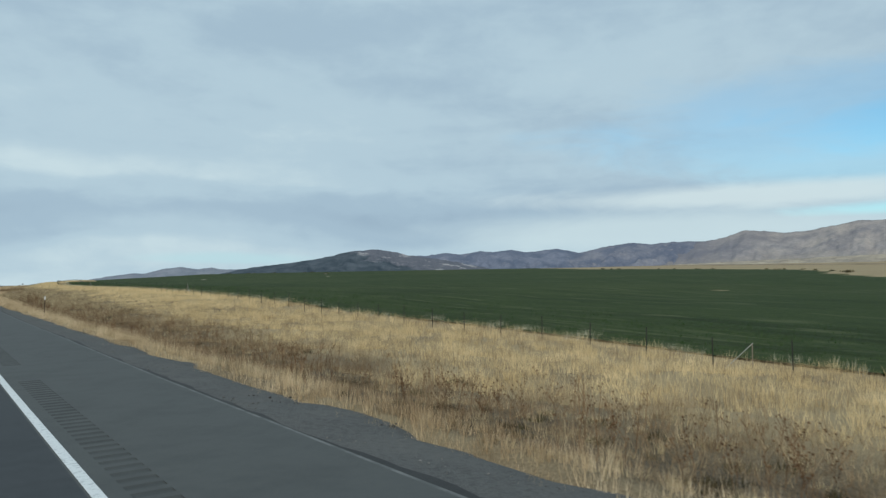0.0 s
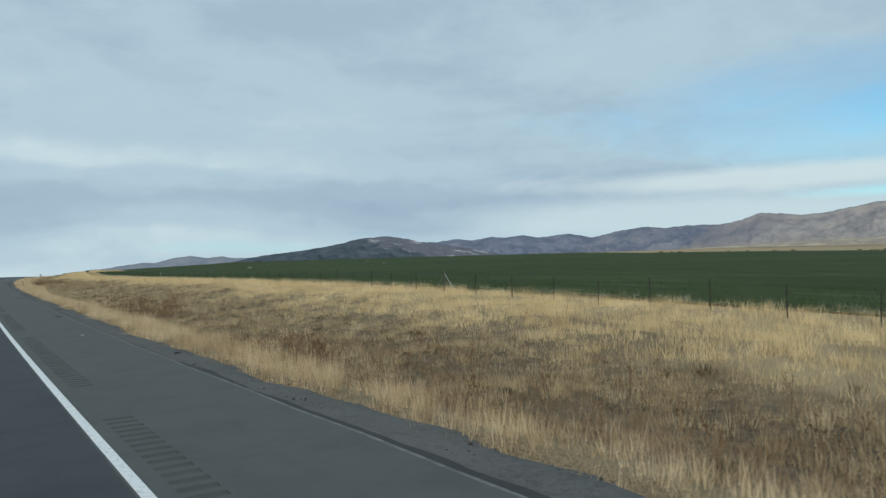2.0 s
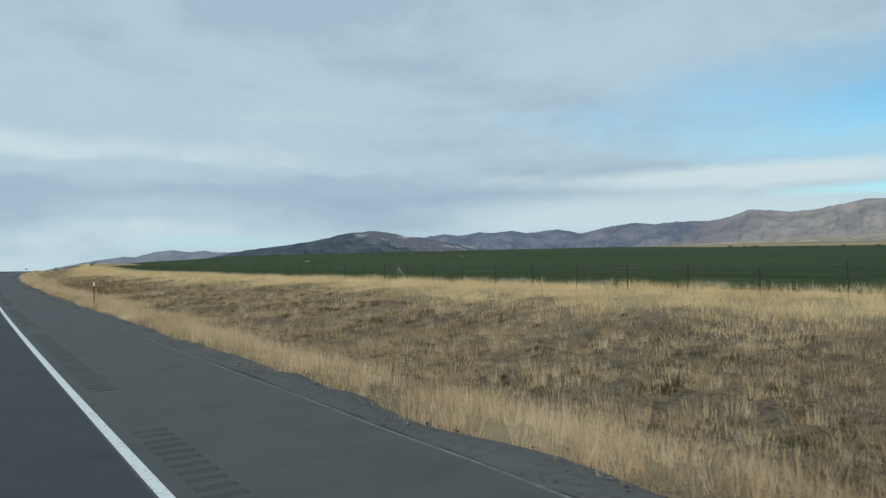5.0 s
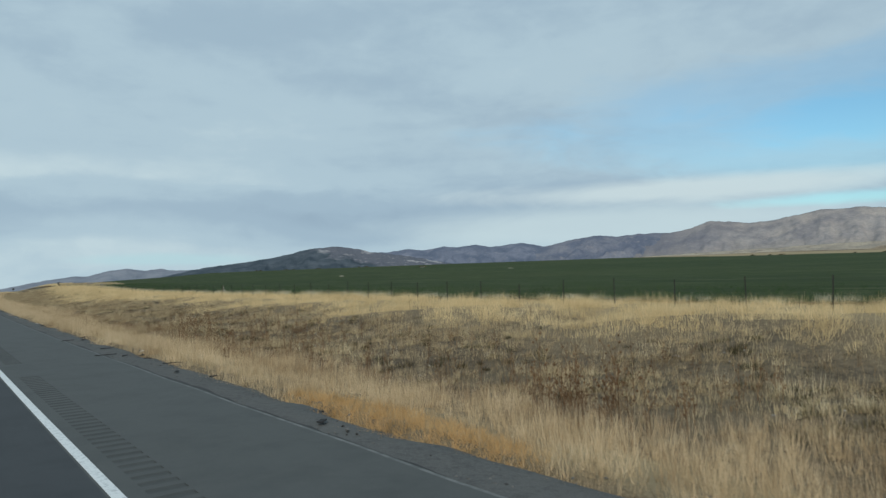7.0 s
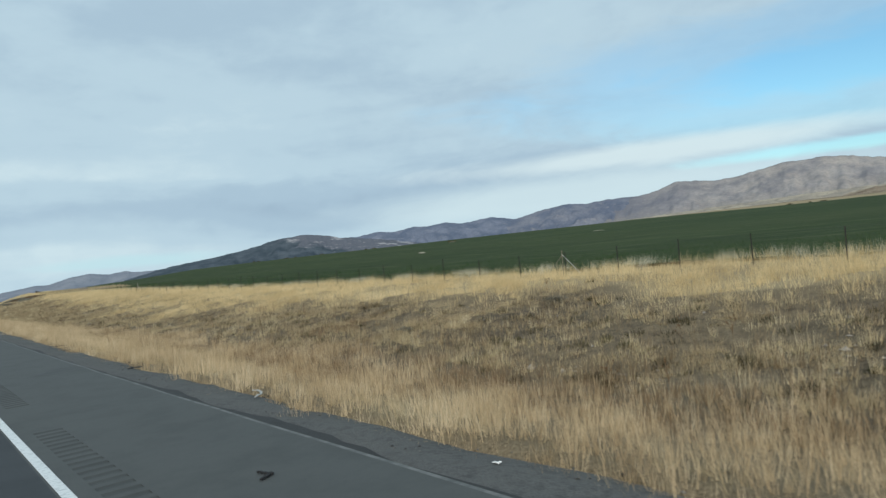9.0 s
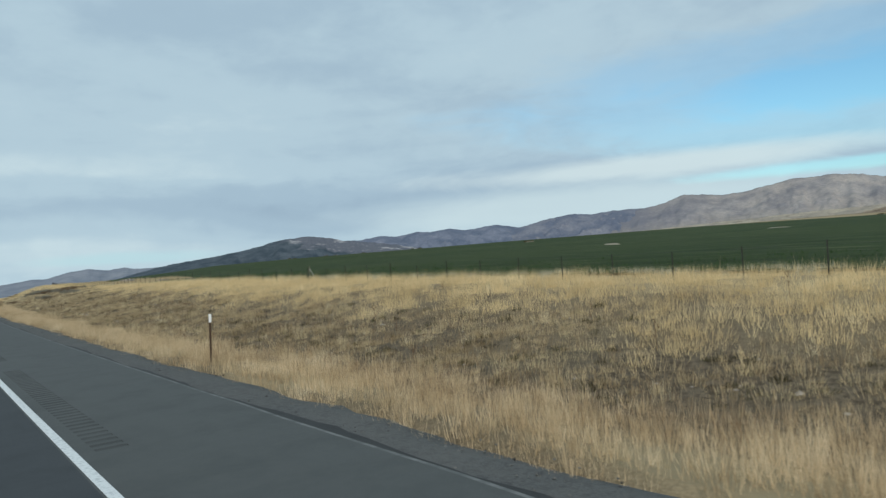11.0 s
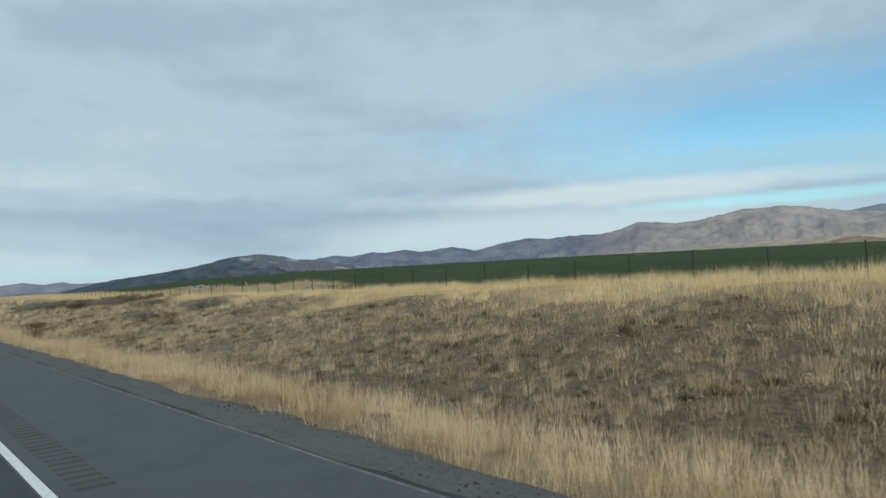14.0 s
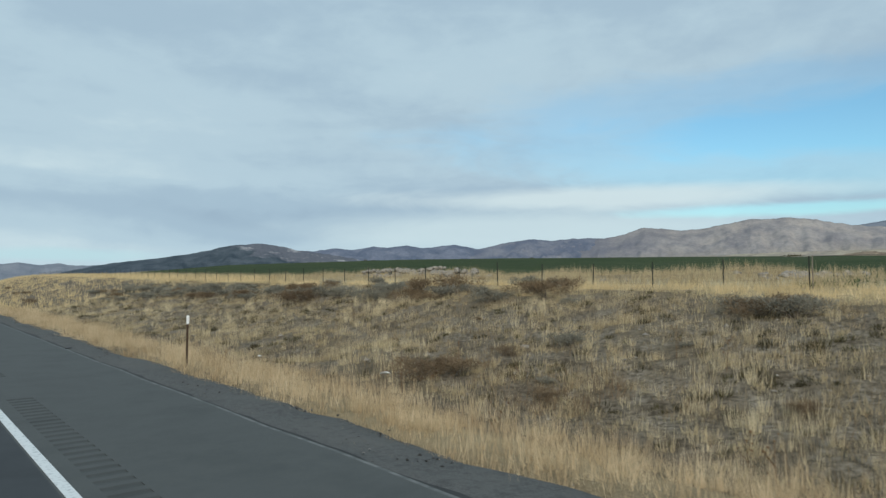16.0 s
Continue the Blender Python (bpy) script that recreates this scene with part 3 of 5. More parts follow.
strip("crumbled_edge_shade", paved(CR), paved(CR) + 0.02 + 0.11 * np.abs(wave(CR, 0 * CR, 91, 9)) + 0.05 * np.abs(wave(CR, 0 * CR, 92, 1.6)) + rag.uniform(0, 0.04, len(CR)), -0.028, CRUMB_SHADE, 0.1, shoulder, CR)

# milled rumble grooves, in runs of 12 m with gaps of 3 m between them
GROOVE, PITCH = 0.165, 0.302
cs, cz = [-150.0], [0.0]
for run in range(-6, 28):
    s = 66.4 + 15.33 * run
    for _ in range(40):
        cs += [s, s + 0.035, s + 0.125, s + GROOVE]
        cz += [0.0, -0.013, -0.013, 0.0]
        s += PITCH
for s in np.arange(500.0, 1600.0, 10.0):
    cs.append(s)
    cz.append(0.0)
cs.append(1600.0)
cz.append(0.0)
cs, cz = np.array(cs), np.array(cz)
co = []
for x, f in ((RUM0, 0.0), (RUM0 + 0.001, 1.0), (RUM1 - 0.001, 1.0), (RUM1, 0.0)):
    px, py = track(cs, x)
    co.append(np.stack([px, py, cz * f + fall(cs)], -1))
co = np.stack(co, 1).reshape(-1, 3)
i = np.arange(len(co)).reshape(len(cs), 4)
q = np.stack([i[:-1, :-1], i[1:, :-1], i[1:, 1:], i[:-1, 1:]], -1).reshape(-1, 4)[:, ::-1]
rum = mesh_from("rumble_strip", co, q, SHOULDER, shoulder)
rum["kind"] = "stuff"
# sunk faces take a darker milled asphalt, groove shade put into its colour
rum.data.materials.append(GROOVED_SHADE)
sunk = np.repeat((cz[:-1] < 0) | (cz[1:] < 0), 3)
rum.data.polygons.foreach_set("material_index", sunk.astype(np.int32))

# gravel beside the asphalt
GS = steps((-60, 560, 0.8), (560, 1200, 20))


def gravel_h(S, X):
    f = np.clip((X - paved(S)) / 1.3, 0, 1)
    r = np.random.RandomState(4).normal(0, 1, S.shape)
    away = np.clip((X - lip(S) - 0.03 - 0.09 * wave(S, 0 * S, 41, 9) - 0.16 * wave(S, X, 42, 3.1)) / 0.25, 0, 1)
    return -0.048 - 0.06 * f - 0.13 * away + 0.012 * r * np.clip(f * 4, 0, 1) + 0.02 * wave(S, X, 21, 3.0) * np.clip(f * 6, 0, 1) + fall(S)


S, X = np.meshgrid(np.asarray(GS, float), np.array([0.0, 0.14, 0.32, 0.52, 0.76, 1.02, 1.3, 1.6, 2.0]), indexing="ij")
X = X + paved(S)
px, py = track(S, X)
i = np.arange(S.size).reshape(S.shape)
q = np.stack([i[:-1, :-1], i[:-1, 1:], i[1:, 1:], i[1:, :-1]], -1).reshape(-1, 4)[:, ::-1]
gravel = smooth(mesh_from("gravel_verge", np.stack([px, py, gravel_h(S, X)], -1).reshape(-1, 3), q, GRAVEL))
tagged(gravel, "loose grey gravel between asphalt shoulder and dry grass", "gravel", kind="structure")

# ---- the green field ----
FS = steps((-900, -60, 40), (-60, 900, 6), (900, 1800, 40))
FX = steps((27.5, 45, 1.25), (45, 120, 6), (120, 520, 10))
S, X = np.meshgrid(FS, FX, indexing="ij")
px, py = track(S, X)
pz = land(S, X) + 0.10 + 0.05 * wave(S, X, 31, 7) + 0.03 * wave(S, X, 32, 2.2)
i = np.arange(S.size).reshape(S.shape)
q = np.stack([i[:-1, :-1], i[:-1, 1:], i[1:, 1:], i[1:, :-1]], -1)[:, :, ::-1]
inside = in_field(S, X)
pz = np.where(inside, pz, land(S, X) - 1.2)
keep = inside[:-1, :-1] | inside[1:, :-1] | inside[:-1, 1:] | inside[1:, 1:]
field = smooth(mesh_from("green_field", np.stack([px, py, pz], -1).reshape(-1, 3), q[keep].reshape(-1, 4), CROP))
tagged(field, "dark green irrigated hay field behind the wire fence", "field", kind="stuff")

# ---- far hills ----
MID = centre(SPEED * 8)


def ridge(name, crest, dist, deep, material, label, seed, base=-30.0, rough=0.13, back=420.0, fine=1.0):
    """A range whose skyline passes through (bearing, height) pairs; spurs and gullies run down its face."""
    b0, b1 = crest[0][0], crest[-1][0]
    bs = np.arange(b0, b1 + 1e-6, 0.1)
    kb, kh = zip(*crest)
    top = np.interp(bs, kb, kh)
    top = np.convolve(np.pad(top, 2, mode="edge"), [0.1, 0.22, 0.36, 0.22, 0.1], "valid")
    qs = np.linspace(0, 1, 26 if fine == 1.0 else 44)
    co = []
    for j, b in enumerate(bs):
        a = radians(b)
        fade = min(1, (b - b0) / 1.5, (b1 - b) / 1.5)
        jag = (3.4 * noise.fractal(Vector((b * 1.9, seed, 0)), 0.9, 2.0, 5) + 4.0 * abs(noise.noise(Vector((b * 1.3, seed, 6.0)))) - 1.2) * fade
        for q_ in qs:
            r = dist - deep * (1 - q_)
            v = Vector((b * dist * 0.0000475, q_ * deep * 0.0012, seed))
            bend = 0.5 * noise.noise(Vector((b * 0.6, q_ * 2.2, seed + 4)))
            slant = 1.7 * (1 - q_) * noise.noise(Vector((b * 0.18, seed, 2.0)))
            fold = 1 - 2 * abs(noise.noise(Vector((b * 0.45 * fine + bend + slant * 2, q_ * 2.0 * fine, seed))))
            fold2 = noise.fractal(Vector((b * 0.9 * fine + slant, q_ * 3.5 * fine, seed + 9)), 0.9, 2.1, 6)
            gully = 0.9 * (fold - 0.55) + 0.8 * fold2
            h = q_ ** 1.25
            shape = h * (1 - h) * 2.6 * max(0.0, min(1, (b - b0) / 5, (b1 - b) / 5))
            z = base + (top[j] + jag - base) * (h + rough * gully * shape)
            co.append((MID[0] + r * math.sin(a), MID[1] + r * math.cos(a), z))
        r = dist + back
        co.append((MID[0] + r * math.sin(a), MID[1] + r * math.cos(a), base))
    k = len(qs) + 1
    i = np.arange(len(co)).reshape(len(bs), k)
    q4 = np.stack([i[:-1, :-1], i[1:, :-1], i[1:, 1:], i[:-1, 1:]], -1).reshape(-1, 4)[:, ::-1]
    ob = mesh_from(name, co, q4, material)
    smooth(ob)
    return tagged(ob, label, "hills", kind="structure")


# no fog volume: distance haze is mixed into this base colour as blue-grey
BLUEHILL = hill_mat("hazed_far_hill", (0.20, 0.225, 0.27), (0.255, 0.275, 0.315), (0.30, 0.305, 0.325), 0.58, 1.0, 0.4)
# dark forest and bare rock, both tinted bluish to paint in haze
WOODED = hill_mat("hazed_wooded_hill", (0.060, 0.080, 0.099), (0.100, 0.122, 0.145), (0.36, 0.355, 0.37), 0.68, 1.5, 0.5, bare=((0.150, 0.157, 0.186), (0.42, 0.41, 0.42)))
# range and hump: the blue in both sets of tones is painted haze
RANGE = hill_mat("hazed_sage_range", (0.122, 0.148, 0.205), (0.19, 0.212, 0.272), (0.30, 0.30, 0.325), 0.60, 1.2, 0.5)
HUMP = hill_mat("hazed_grey_hump", (0.128, 0.15, 0.205), (0.215, 0.225, 0.265), (0.33, 0.31, 0.31), 0.59, 1.2, 0.5)
# tan rock greyed by haze in the colour; brush is the bluer flank
MASSIF = hill_mat("hazed_bare_massif", (0.215, 0.21, 0.225), (0.335, 0.316, 0.31), (0.22, 0.213, 0.228), 0.57, 1.2, 0.5, (0.44, 0.395, 0.355), (0.46, 0.66), brush=(0.172, 0.177, 0.212))
FOOT = hill_mat("straw_foothill", (0.30, 0.27, 0.232), (0.45, 0.395, 0.31), (0.20, 0.165, 0.135), 0.60, 1.6, 0.8)

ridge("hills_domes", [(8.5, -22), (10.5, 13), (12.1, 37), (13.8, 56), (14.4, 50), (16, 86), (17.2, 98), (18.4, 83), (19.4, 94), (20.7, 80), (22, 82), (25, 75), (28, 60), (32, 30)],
      4700, 900, BLUEHILL, "rounded hills on the skyline, blue-grey haze painted into their colour", 3.1)
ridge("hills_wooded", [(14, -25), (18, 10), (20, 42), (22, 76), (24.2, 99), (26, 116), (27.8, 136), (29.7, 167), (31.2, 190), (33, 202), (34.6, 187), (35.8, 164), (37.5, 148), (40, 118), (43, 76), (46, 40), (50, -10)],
      4300, 1000, WOODED, "dark wooded hill with pale bare patches and a painted haze tint", 7.4, fine=1.5)
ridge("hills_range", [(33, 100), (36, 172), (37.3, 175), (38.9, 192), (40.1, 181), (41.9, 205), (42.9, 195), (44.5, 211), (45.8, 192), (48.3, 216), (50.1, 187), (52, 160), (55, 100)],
      4700, 900, RANGE, "serrated range of sage hills with painted blue-grey haze", 12.7, rough=0.15, fine=1.7)
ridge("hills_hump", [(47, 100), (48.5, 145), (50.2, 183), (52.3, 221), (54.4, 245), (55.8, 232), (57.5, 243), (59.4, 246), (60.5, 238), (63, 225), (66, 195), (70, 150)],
      4620, 900, HUMP, "humped ridge with gullied flanks and painted blue-grey haze", 15.2, rough=0.14, fine=1.9)
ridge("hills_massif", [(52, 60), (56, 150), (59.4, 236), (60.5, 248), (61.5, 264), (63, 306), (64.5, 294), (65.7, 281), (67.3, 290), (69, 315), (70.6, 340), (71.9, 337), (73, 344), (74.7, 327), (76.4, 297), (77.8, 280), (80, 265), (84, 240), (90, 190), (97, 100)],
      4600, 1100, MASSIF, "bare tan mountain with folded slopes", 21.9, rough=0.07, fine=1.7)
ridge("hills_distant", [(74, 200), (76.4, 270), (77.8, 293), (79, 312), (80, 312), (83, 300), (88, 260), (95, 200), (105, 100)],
      4700, 800, BLUEHILL, "mountain beyond the massif, blue-grey with painted haze", 27.3)
ridge("foothills", [(36, 16), (42, 34), (47, 49), (52, 60), (57, 71), (62, 84), (67, 96), (72, 107), (78, 112), (86, 108), (96, 84), (106, 30)],
      3500, 900, FOOT, "straw-coloured low foothills behind the green field", 33.0, rough=0.05, base=-20)
KNOLL = hill_mat("brown_knoll", (0.24, 0.19, 0.145), (0.36, 0.295, 0.22), (0.13, 0.10, 0.075), 0.56, 3.0, 0.7)
ridge("knoll_far", [(72.8, 48), (74.3, 66), (75.4, 75), (76.2, 78), (77.4, 72), (79.2, 52)], 2600, 260, KNOLL, "low brown knoll at the far edge of the field", 41.0, base=35.0, rough=0.1, back=60)
ridge("knoll_pale", [(62.2, 45), (64.0, 57), (65.4, 64), (66.6, 60), (68.6, 46)], 2700, 260, FOOT, "low straw-coloured knoll at the far edge of the field", 44.0, base=33.0, rough=0.1, back=60)

# ---- dry grass ----
rng = np.random.RandomState(12)


def blades(name, s, x, h, w, lean, material, out, sink=0.02):
    """Upright blades as one mesh. out: the way each one leans, radians."""
    n = len(s)
    px, py = track(s, x)
    z = land(s, x) - sink
    a = rng.uniform(0, 6.283, n)
    side = np.stack([np.cos(a), np.sin(a), np.zeros(n)], -1) * (w / 2)[:, None]
    tilt = np.stack([np.cos(out), np.sin(out), np.zeros(n)], -1) * (lean * h)[:, None]
    up = np.zeros((n, 3))
    up[:, 2] = h
    p = np.stack([px, py, z], -1)
    tip = p + tilt + up * np.sqrt(np.clip(1 - lean ** 2, 0.2, 1))[:, None]
    co = np.stack([p - side, p + side, tip], 1).reshape(-1, 3)
    return mesh_from(name, co, np.arange(n * 3).reshape(-1, 3), material)


def scatter(s0, s1, x0, x1, per_m2, accept=None):
    n = int((s1 - s0) * (x1 - x0) * per_m2)
    s, x = rng.uniform(s0, s1, n), rng.uniform(x0, x1, n)
    if accept is not None:
        ok = rng.uniform(0, 1, n) < accept(s, x)
        s, x = s[ok], x[ok]
    return s, x


def tufts(s, x, per, spread):
    """Blades gathered round tuft centres; gives their places, the way out of the tuft and the tuft of each."""
    i = np.repeat(np.arange(len(s)), per)
    a = rng.uniform(0, 6.283, len(i))
    r = np.sqrt(rng.uniform(0, 1, len(i))) * spread[i]
    ts, tx = s[i] + r * np.sin(a), x[i] + r * np.cos(a)
    return ts, tx, a, i


def clump(s, x, seed, scale, lo=-0.4, hi=0.6):
    return np.clip((wave(s, x, seed, scale) - lo) / (hi - lo), 0, 1)


def verge_edge(s):
    return lip(s) - 0.16 + 0.1 * wave(s, 0 * s, 41, 9) + 0.24 * wave(s, 0 * s, 42, 2.0)


def verge_inner(s):
    return np.interp(s, [0, 60, 75, 90, 130, 180, 195, 215, 235, 250, 278, 330, 360, 420, 480], [8.2, 8.0, 8.2, 8.2, 7.8, 9.3, 9.6, 9.0, 9.4, 10.2, 10.4, 8.2, 9.2, 9.4, 9.0]) + 0.5 * wave(s, 0 * s, 43, 8)


def orange_ok(s, x):
    return np.clip((1 - ((s - 191.6) / 3.8) ** 2 - ((x - 5.75 - 0.12 * (s - 191.6) * 0.2) / 1.0) ** 2) * 3, 0, 1)


def verge_ok(s, x):
    e = np.clip((x - verge_edge(s)) / 0.25, 0, 1) * np.clip((verge_inner(s) - x) / 0.9, 0, 1)
    thin = 0.35 + 0.65 * clump(s, x, 44, 2.2, -0.7, 0.2)
    early = np.where((s < 66) & (x > 6.7), 0.12 + 0.34 * clump(s, x, 45, 6), 1.0)
    return e * thin * early * (1 - 0.93 * orange_ok(s, x))


ts, tx = scatter(0, 482, 4.7, 10.6, 30, verge_ok)
sp = rng.uniform(0.08, 0.22, len(ts))
s, x, out, i = tufts(ts, tx, 13, sp)
th = np.where(tx < 6.8, np.interp(ts, [40, 75], [0.52, 0.60]), np.interp(ts, [40, 75], [0.38, 0.60])) * rng.uniform(0.6, 1.2, len(ts)) * (0.75 + 0.35 * clump(ts, tx, 46, 5))
h = th[i] * rng.uniform(0.35, 1.1, len(i)) * np.clip((x - verge_edge(s) + 0.25) / 0.7, 0.3, 1)
grass = blades("verge_grass", s, x, h, rng.uniform(0.004, 0.009, len(i)), rng.uniform(0.05, 0.42, len(i)), STRAW, out)
tagged(grass, "tall straw-coloured dry grass along the gravel verge", "grass", kind="stuff")


# short broken stubble creeping into the gravel
ts, tx = scatter(0, 482, 4.6, 6.3, 17, lambda s, x: np.clip((x - lip(s) + 0.68 - 0.35 * wave(s, x, 63, 3)) / 0.8, 0, 1) * (0.3 + 0.7 * clump(s, x, 64, 1.3)))
s, x, out, i = tufts(ts, tx, 7, rng.uniform(0.03, 0.12, len(ts)))
grass = blades("verge_stubble", s, x, rng.uniform(0.12, 0.34, len(i)) * np.clip((x - lip(s) + 0.9) / 0.9, 0.5, 1), rng.uniform(0.004, 0.009, len(i)), rng.uniform(0.2, 0.8, len(i)), BUNCH, out, -0.04)
tagged(grass, "short broken dry stubble at the edge of the gravel", "grass", kind="stuff")


def belt_ok(s, x):
    return np.clip((x - belt_in(s) + 2.2) / 5.0, 0, 1) ** 1.5 * (0.25 + 0.75 * clump(s, x, 48, 3.2, -0.7, 0.4)) * np.clip((28.3 + 0.5 * wave(s, 0 * s, 49, 5) - x) / 1.0, 0, 1)


ts, tx = scatter(0, 485, 9, 28.6, 21, lambda s, x: belt_ok(s, x) * (0.35 + 0.8 * clump(s, x, 97, 1.7, -0.8, 0.2)) * np.where(x > 26.0, 0.55, np.where(x > 22.3, 0.8, 1.0)) * np.interp(s, [45, 70], [0.7, 1.0]))
s, x, out, i = tufts(ts, tx, 9, rng.uniform(0.1, 0.34, len(ts)))
th = rng.uniform(0.42, 0.66, len(ts)) * (0.82 + 0.25 * clump(ts, tx, 97, 1.7)) * (0.75 + 0.35 * clump(ts, tx, 50, 4.5)) * np.clip(0.5 + 0.12 * (tx - belt_in(ts)), 0.4, 1) * np.interp(ts, [0, 195, 225, 272, 300, 335, 372, 392, 440], [1.08, 1.08, 1.22, 1.2, 1.15, 1.48, 1.42, 1.05, 1.0])
bh, bw, bl = th[i] * rng.uniform(0.45, 1.0, len(i)), rng.uniform(0.007, 0.015, len(i)), rng.uniform(0.08, 0.6, len(i))
front = (tx - belt_in(ts) + 1.5 * wave(ts, tx, 81, 3.0) + rng.normal(0, 0.8, len(ts)) < 1.3)[i]
grass = blades("belt_grass", s[~front], x[~front], bh[~front], bw[~front], bl[~front], PALE, out[~front])
tagged(grass, "pale tall dry grass in a belt along the wire fence", "grass", kind="stuff")
grass = blades("belt_edge_grass", s[front], x[front], bh[front], bw[front], bl[front], TUSSOCK, out[front])
tagged(grass, "thinning beige grass where the belt meets the bank", "grass", kind="stuff")


def bank_ok(s, x):
    return np.clip((s - 46) / 18, 0, 1) * np.clip((x - verge_inner(s) + 0.8) / 1.2, 0, 1) * np.clip((belt_in(s) + 2.2 - x) / 2.5, 0, 1)


ts, tx = scatter(50, 485, 7.5, 25, 18, lambda s, x: bank_ok(s, x) * (0.3 + 0.7 * clump(s, x, 51, 3.0, -0.6, 0.5)) * np.interp(s, [362, 388], [1.0, 0.66]))
s, x, out, i = tufts(ts, tx, 8, rng.uniform(0.05, 0.2, len(ts)))
th = rng.uniform(0.08, 0.32, len(ts)) * (0.7 + 0.6 * clump(ts, tx, 52, 9))
bh, bw, bl = th[i] * rng.uniform(0.5, 1.15, len(i)), rng.uniform(0.008, 0.017, len(i)), rng.uniform(0.08, 0.7, len(i))
late = ts[i] + 22 * wave(ts[i], tx[i], 76, 30) > 392
grass = blades("grey_bank_grass", s[late], x[late], bh[late], bw[late], bl[late], GREYBUNCH, out[late])
tagged(grass, "grey-olive bunch grass between the sagebrush on the bank", "grass", kind="stuff")
early_ = ~late
grass = blades("bank_grass", s[early_], x[early_], bh[early_], bw[early_], bl[early_], BUNCH, out[early_])
tagged(grass, "grey-brown bunch grass tufts on the bare bank", "grass", kind="stuff")

ts, tx = scatter(0, 485, 6.2, 25, 5.2, lambda s, x: np.maximum(bank_ok(s, x), 0.6 * np.clip((64 - s) / 12, 0, 1) * np.clip((14.0 - x) / 3, 0, 1)) * (0.3 + 0.7 * clump(s, x, 95, 2.4, -0.7, 0.4)) * (0.45 + 0.75 * clump(s, x, 98, 7.0, -0.5, 0.5)) * np.where(s > 450, 0.5, 1.0) * np.interp(s, [70, 84, 125, 160], [1.0, 1.35, 1.35, 1.0]))
sp = rng.uniform(0.09, 0.34, len(ts))
s, x, out, i = tufts(ts, tx, 32, sp)
r_ = np.clip(np.hypot(s - ts[i], x - tx[i]) / sp[i], 0, 1)
h = (0.11 + 0.62 * sp[i]) * (1 - 0.45 * r_ ** 2) * rng.uniform(0.55, 1.2, len(i))
grass = blades("tussocks", s, x, h, rng.uniform(0.008, 0.018, len(i)), 0.05 + 0.45 * r_ * rng.uniform(0.5, 1.2, len(i)), TUSSOCK, out)
tagged(grass, "rounded beige and olive grass tussocks on the bank", "grass", kind="stuff")

ts, tx = scatter(50, 485, 7.5, 25, 3.6, lambda s, x: bank_ok(s, x) * (0.15 + 0.85 * clump(s, x, 53, 9)) * np.interp(s, [60, 150, 200, 335, 360, 390, 405], [0.2, 0.28, 0.34, 0.34, 0.3, 0.4, 1.0]) * np.clip((belt_in(s) - x) / 2 + 0.3, 0.15, 1))
s, x, out, i = tufts(ts, tx, 30, rng.uniform(0.08, 0.24, len(ts)))
th = rng.uniform(0.24, 0.52, len(ts))
grass = blades("tall_tufts", s, x, th[i] * rng.uniform(0.5, 1.1, len(i)), rng.uniform(0.004, 0.009, len(i)), rng.uniform(0.02, 0.3, len(i)), UPRIGHT, out)
tagged(grass, "upright pale tufts standing out of the bank", "grass", kind="stuff")


def early_ok(s, x):
    return 0.9 * np.clip((78 - s) / 14, 0, 1) * np.clip((x - 6.5) / 0.5, 0, 1) * np.clip((12.5 + 2 * wave(s, x, 71, 12) - x) / 4, 0, 1)


ts, tx = scatter(0, 485, 5.8, 25, 1.7, lambda s, x: np.maximum(bank_ok(s, x) * np.interp(s, [95, 115, 185, 205, 225, 300, 320, 360, 380], [0.3, 0.9, 1.1, 0.8, 0.8, 1.0, 0.8, 0.7, 1.0]), early_ok(s, x)) * (0.25 + 0.75 * clump(s, x, 59, 3.5, -0.5, 0.6)))
sp = rng.uniform(0.09, 0.27, len(ts))
s, x, out, i = tufts(ts, tx, 46, sp)
r_ = np.clip(np.hypot(s - ts[i], x - tx[i]) / sp[i], 0, 1)
h = (0.06 + 0.75 * sp[i]) * (1 - 0.6 * r_ ** 2) * rng.uniform(0.75, 1.1, len(i))
grass = blades("low_cushions", s, x, h, rng.uniform(0.014, 0.030, len(i)), 0.1 + 0.6 * r_ * rng.uniform(0.6, 1.2, len(i)), CUSHION, out)
tagged(grass, "dark brown and olive low cushion plants on the bank", "ground plants", kind="stuff")


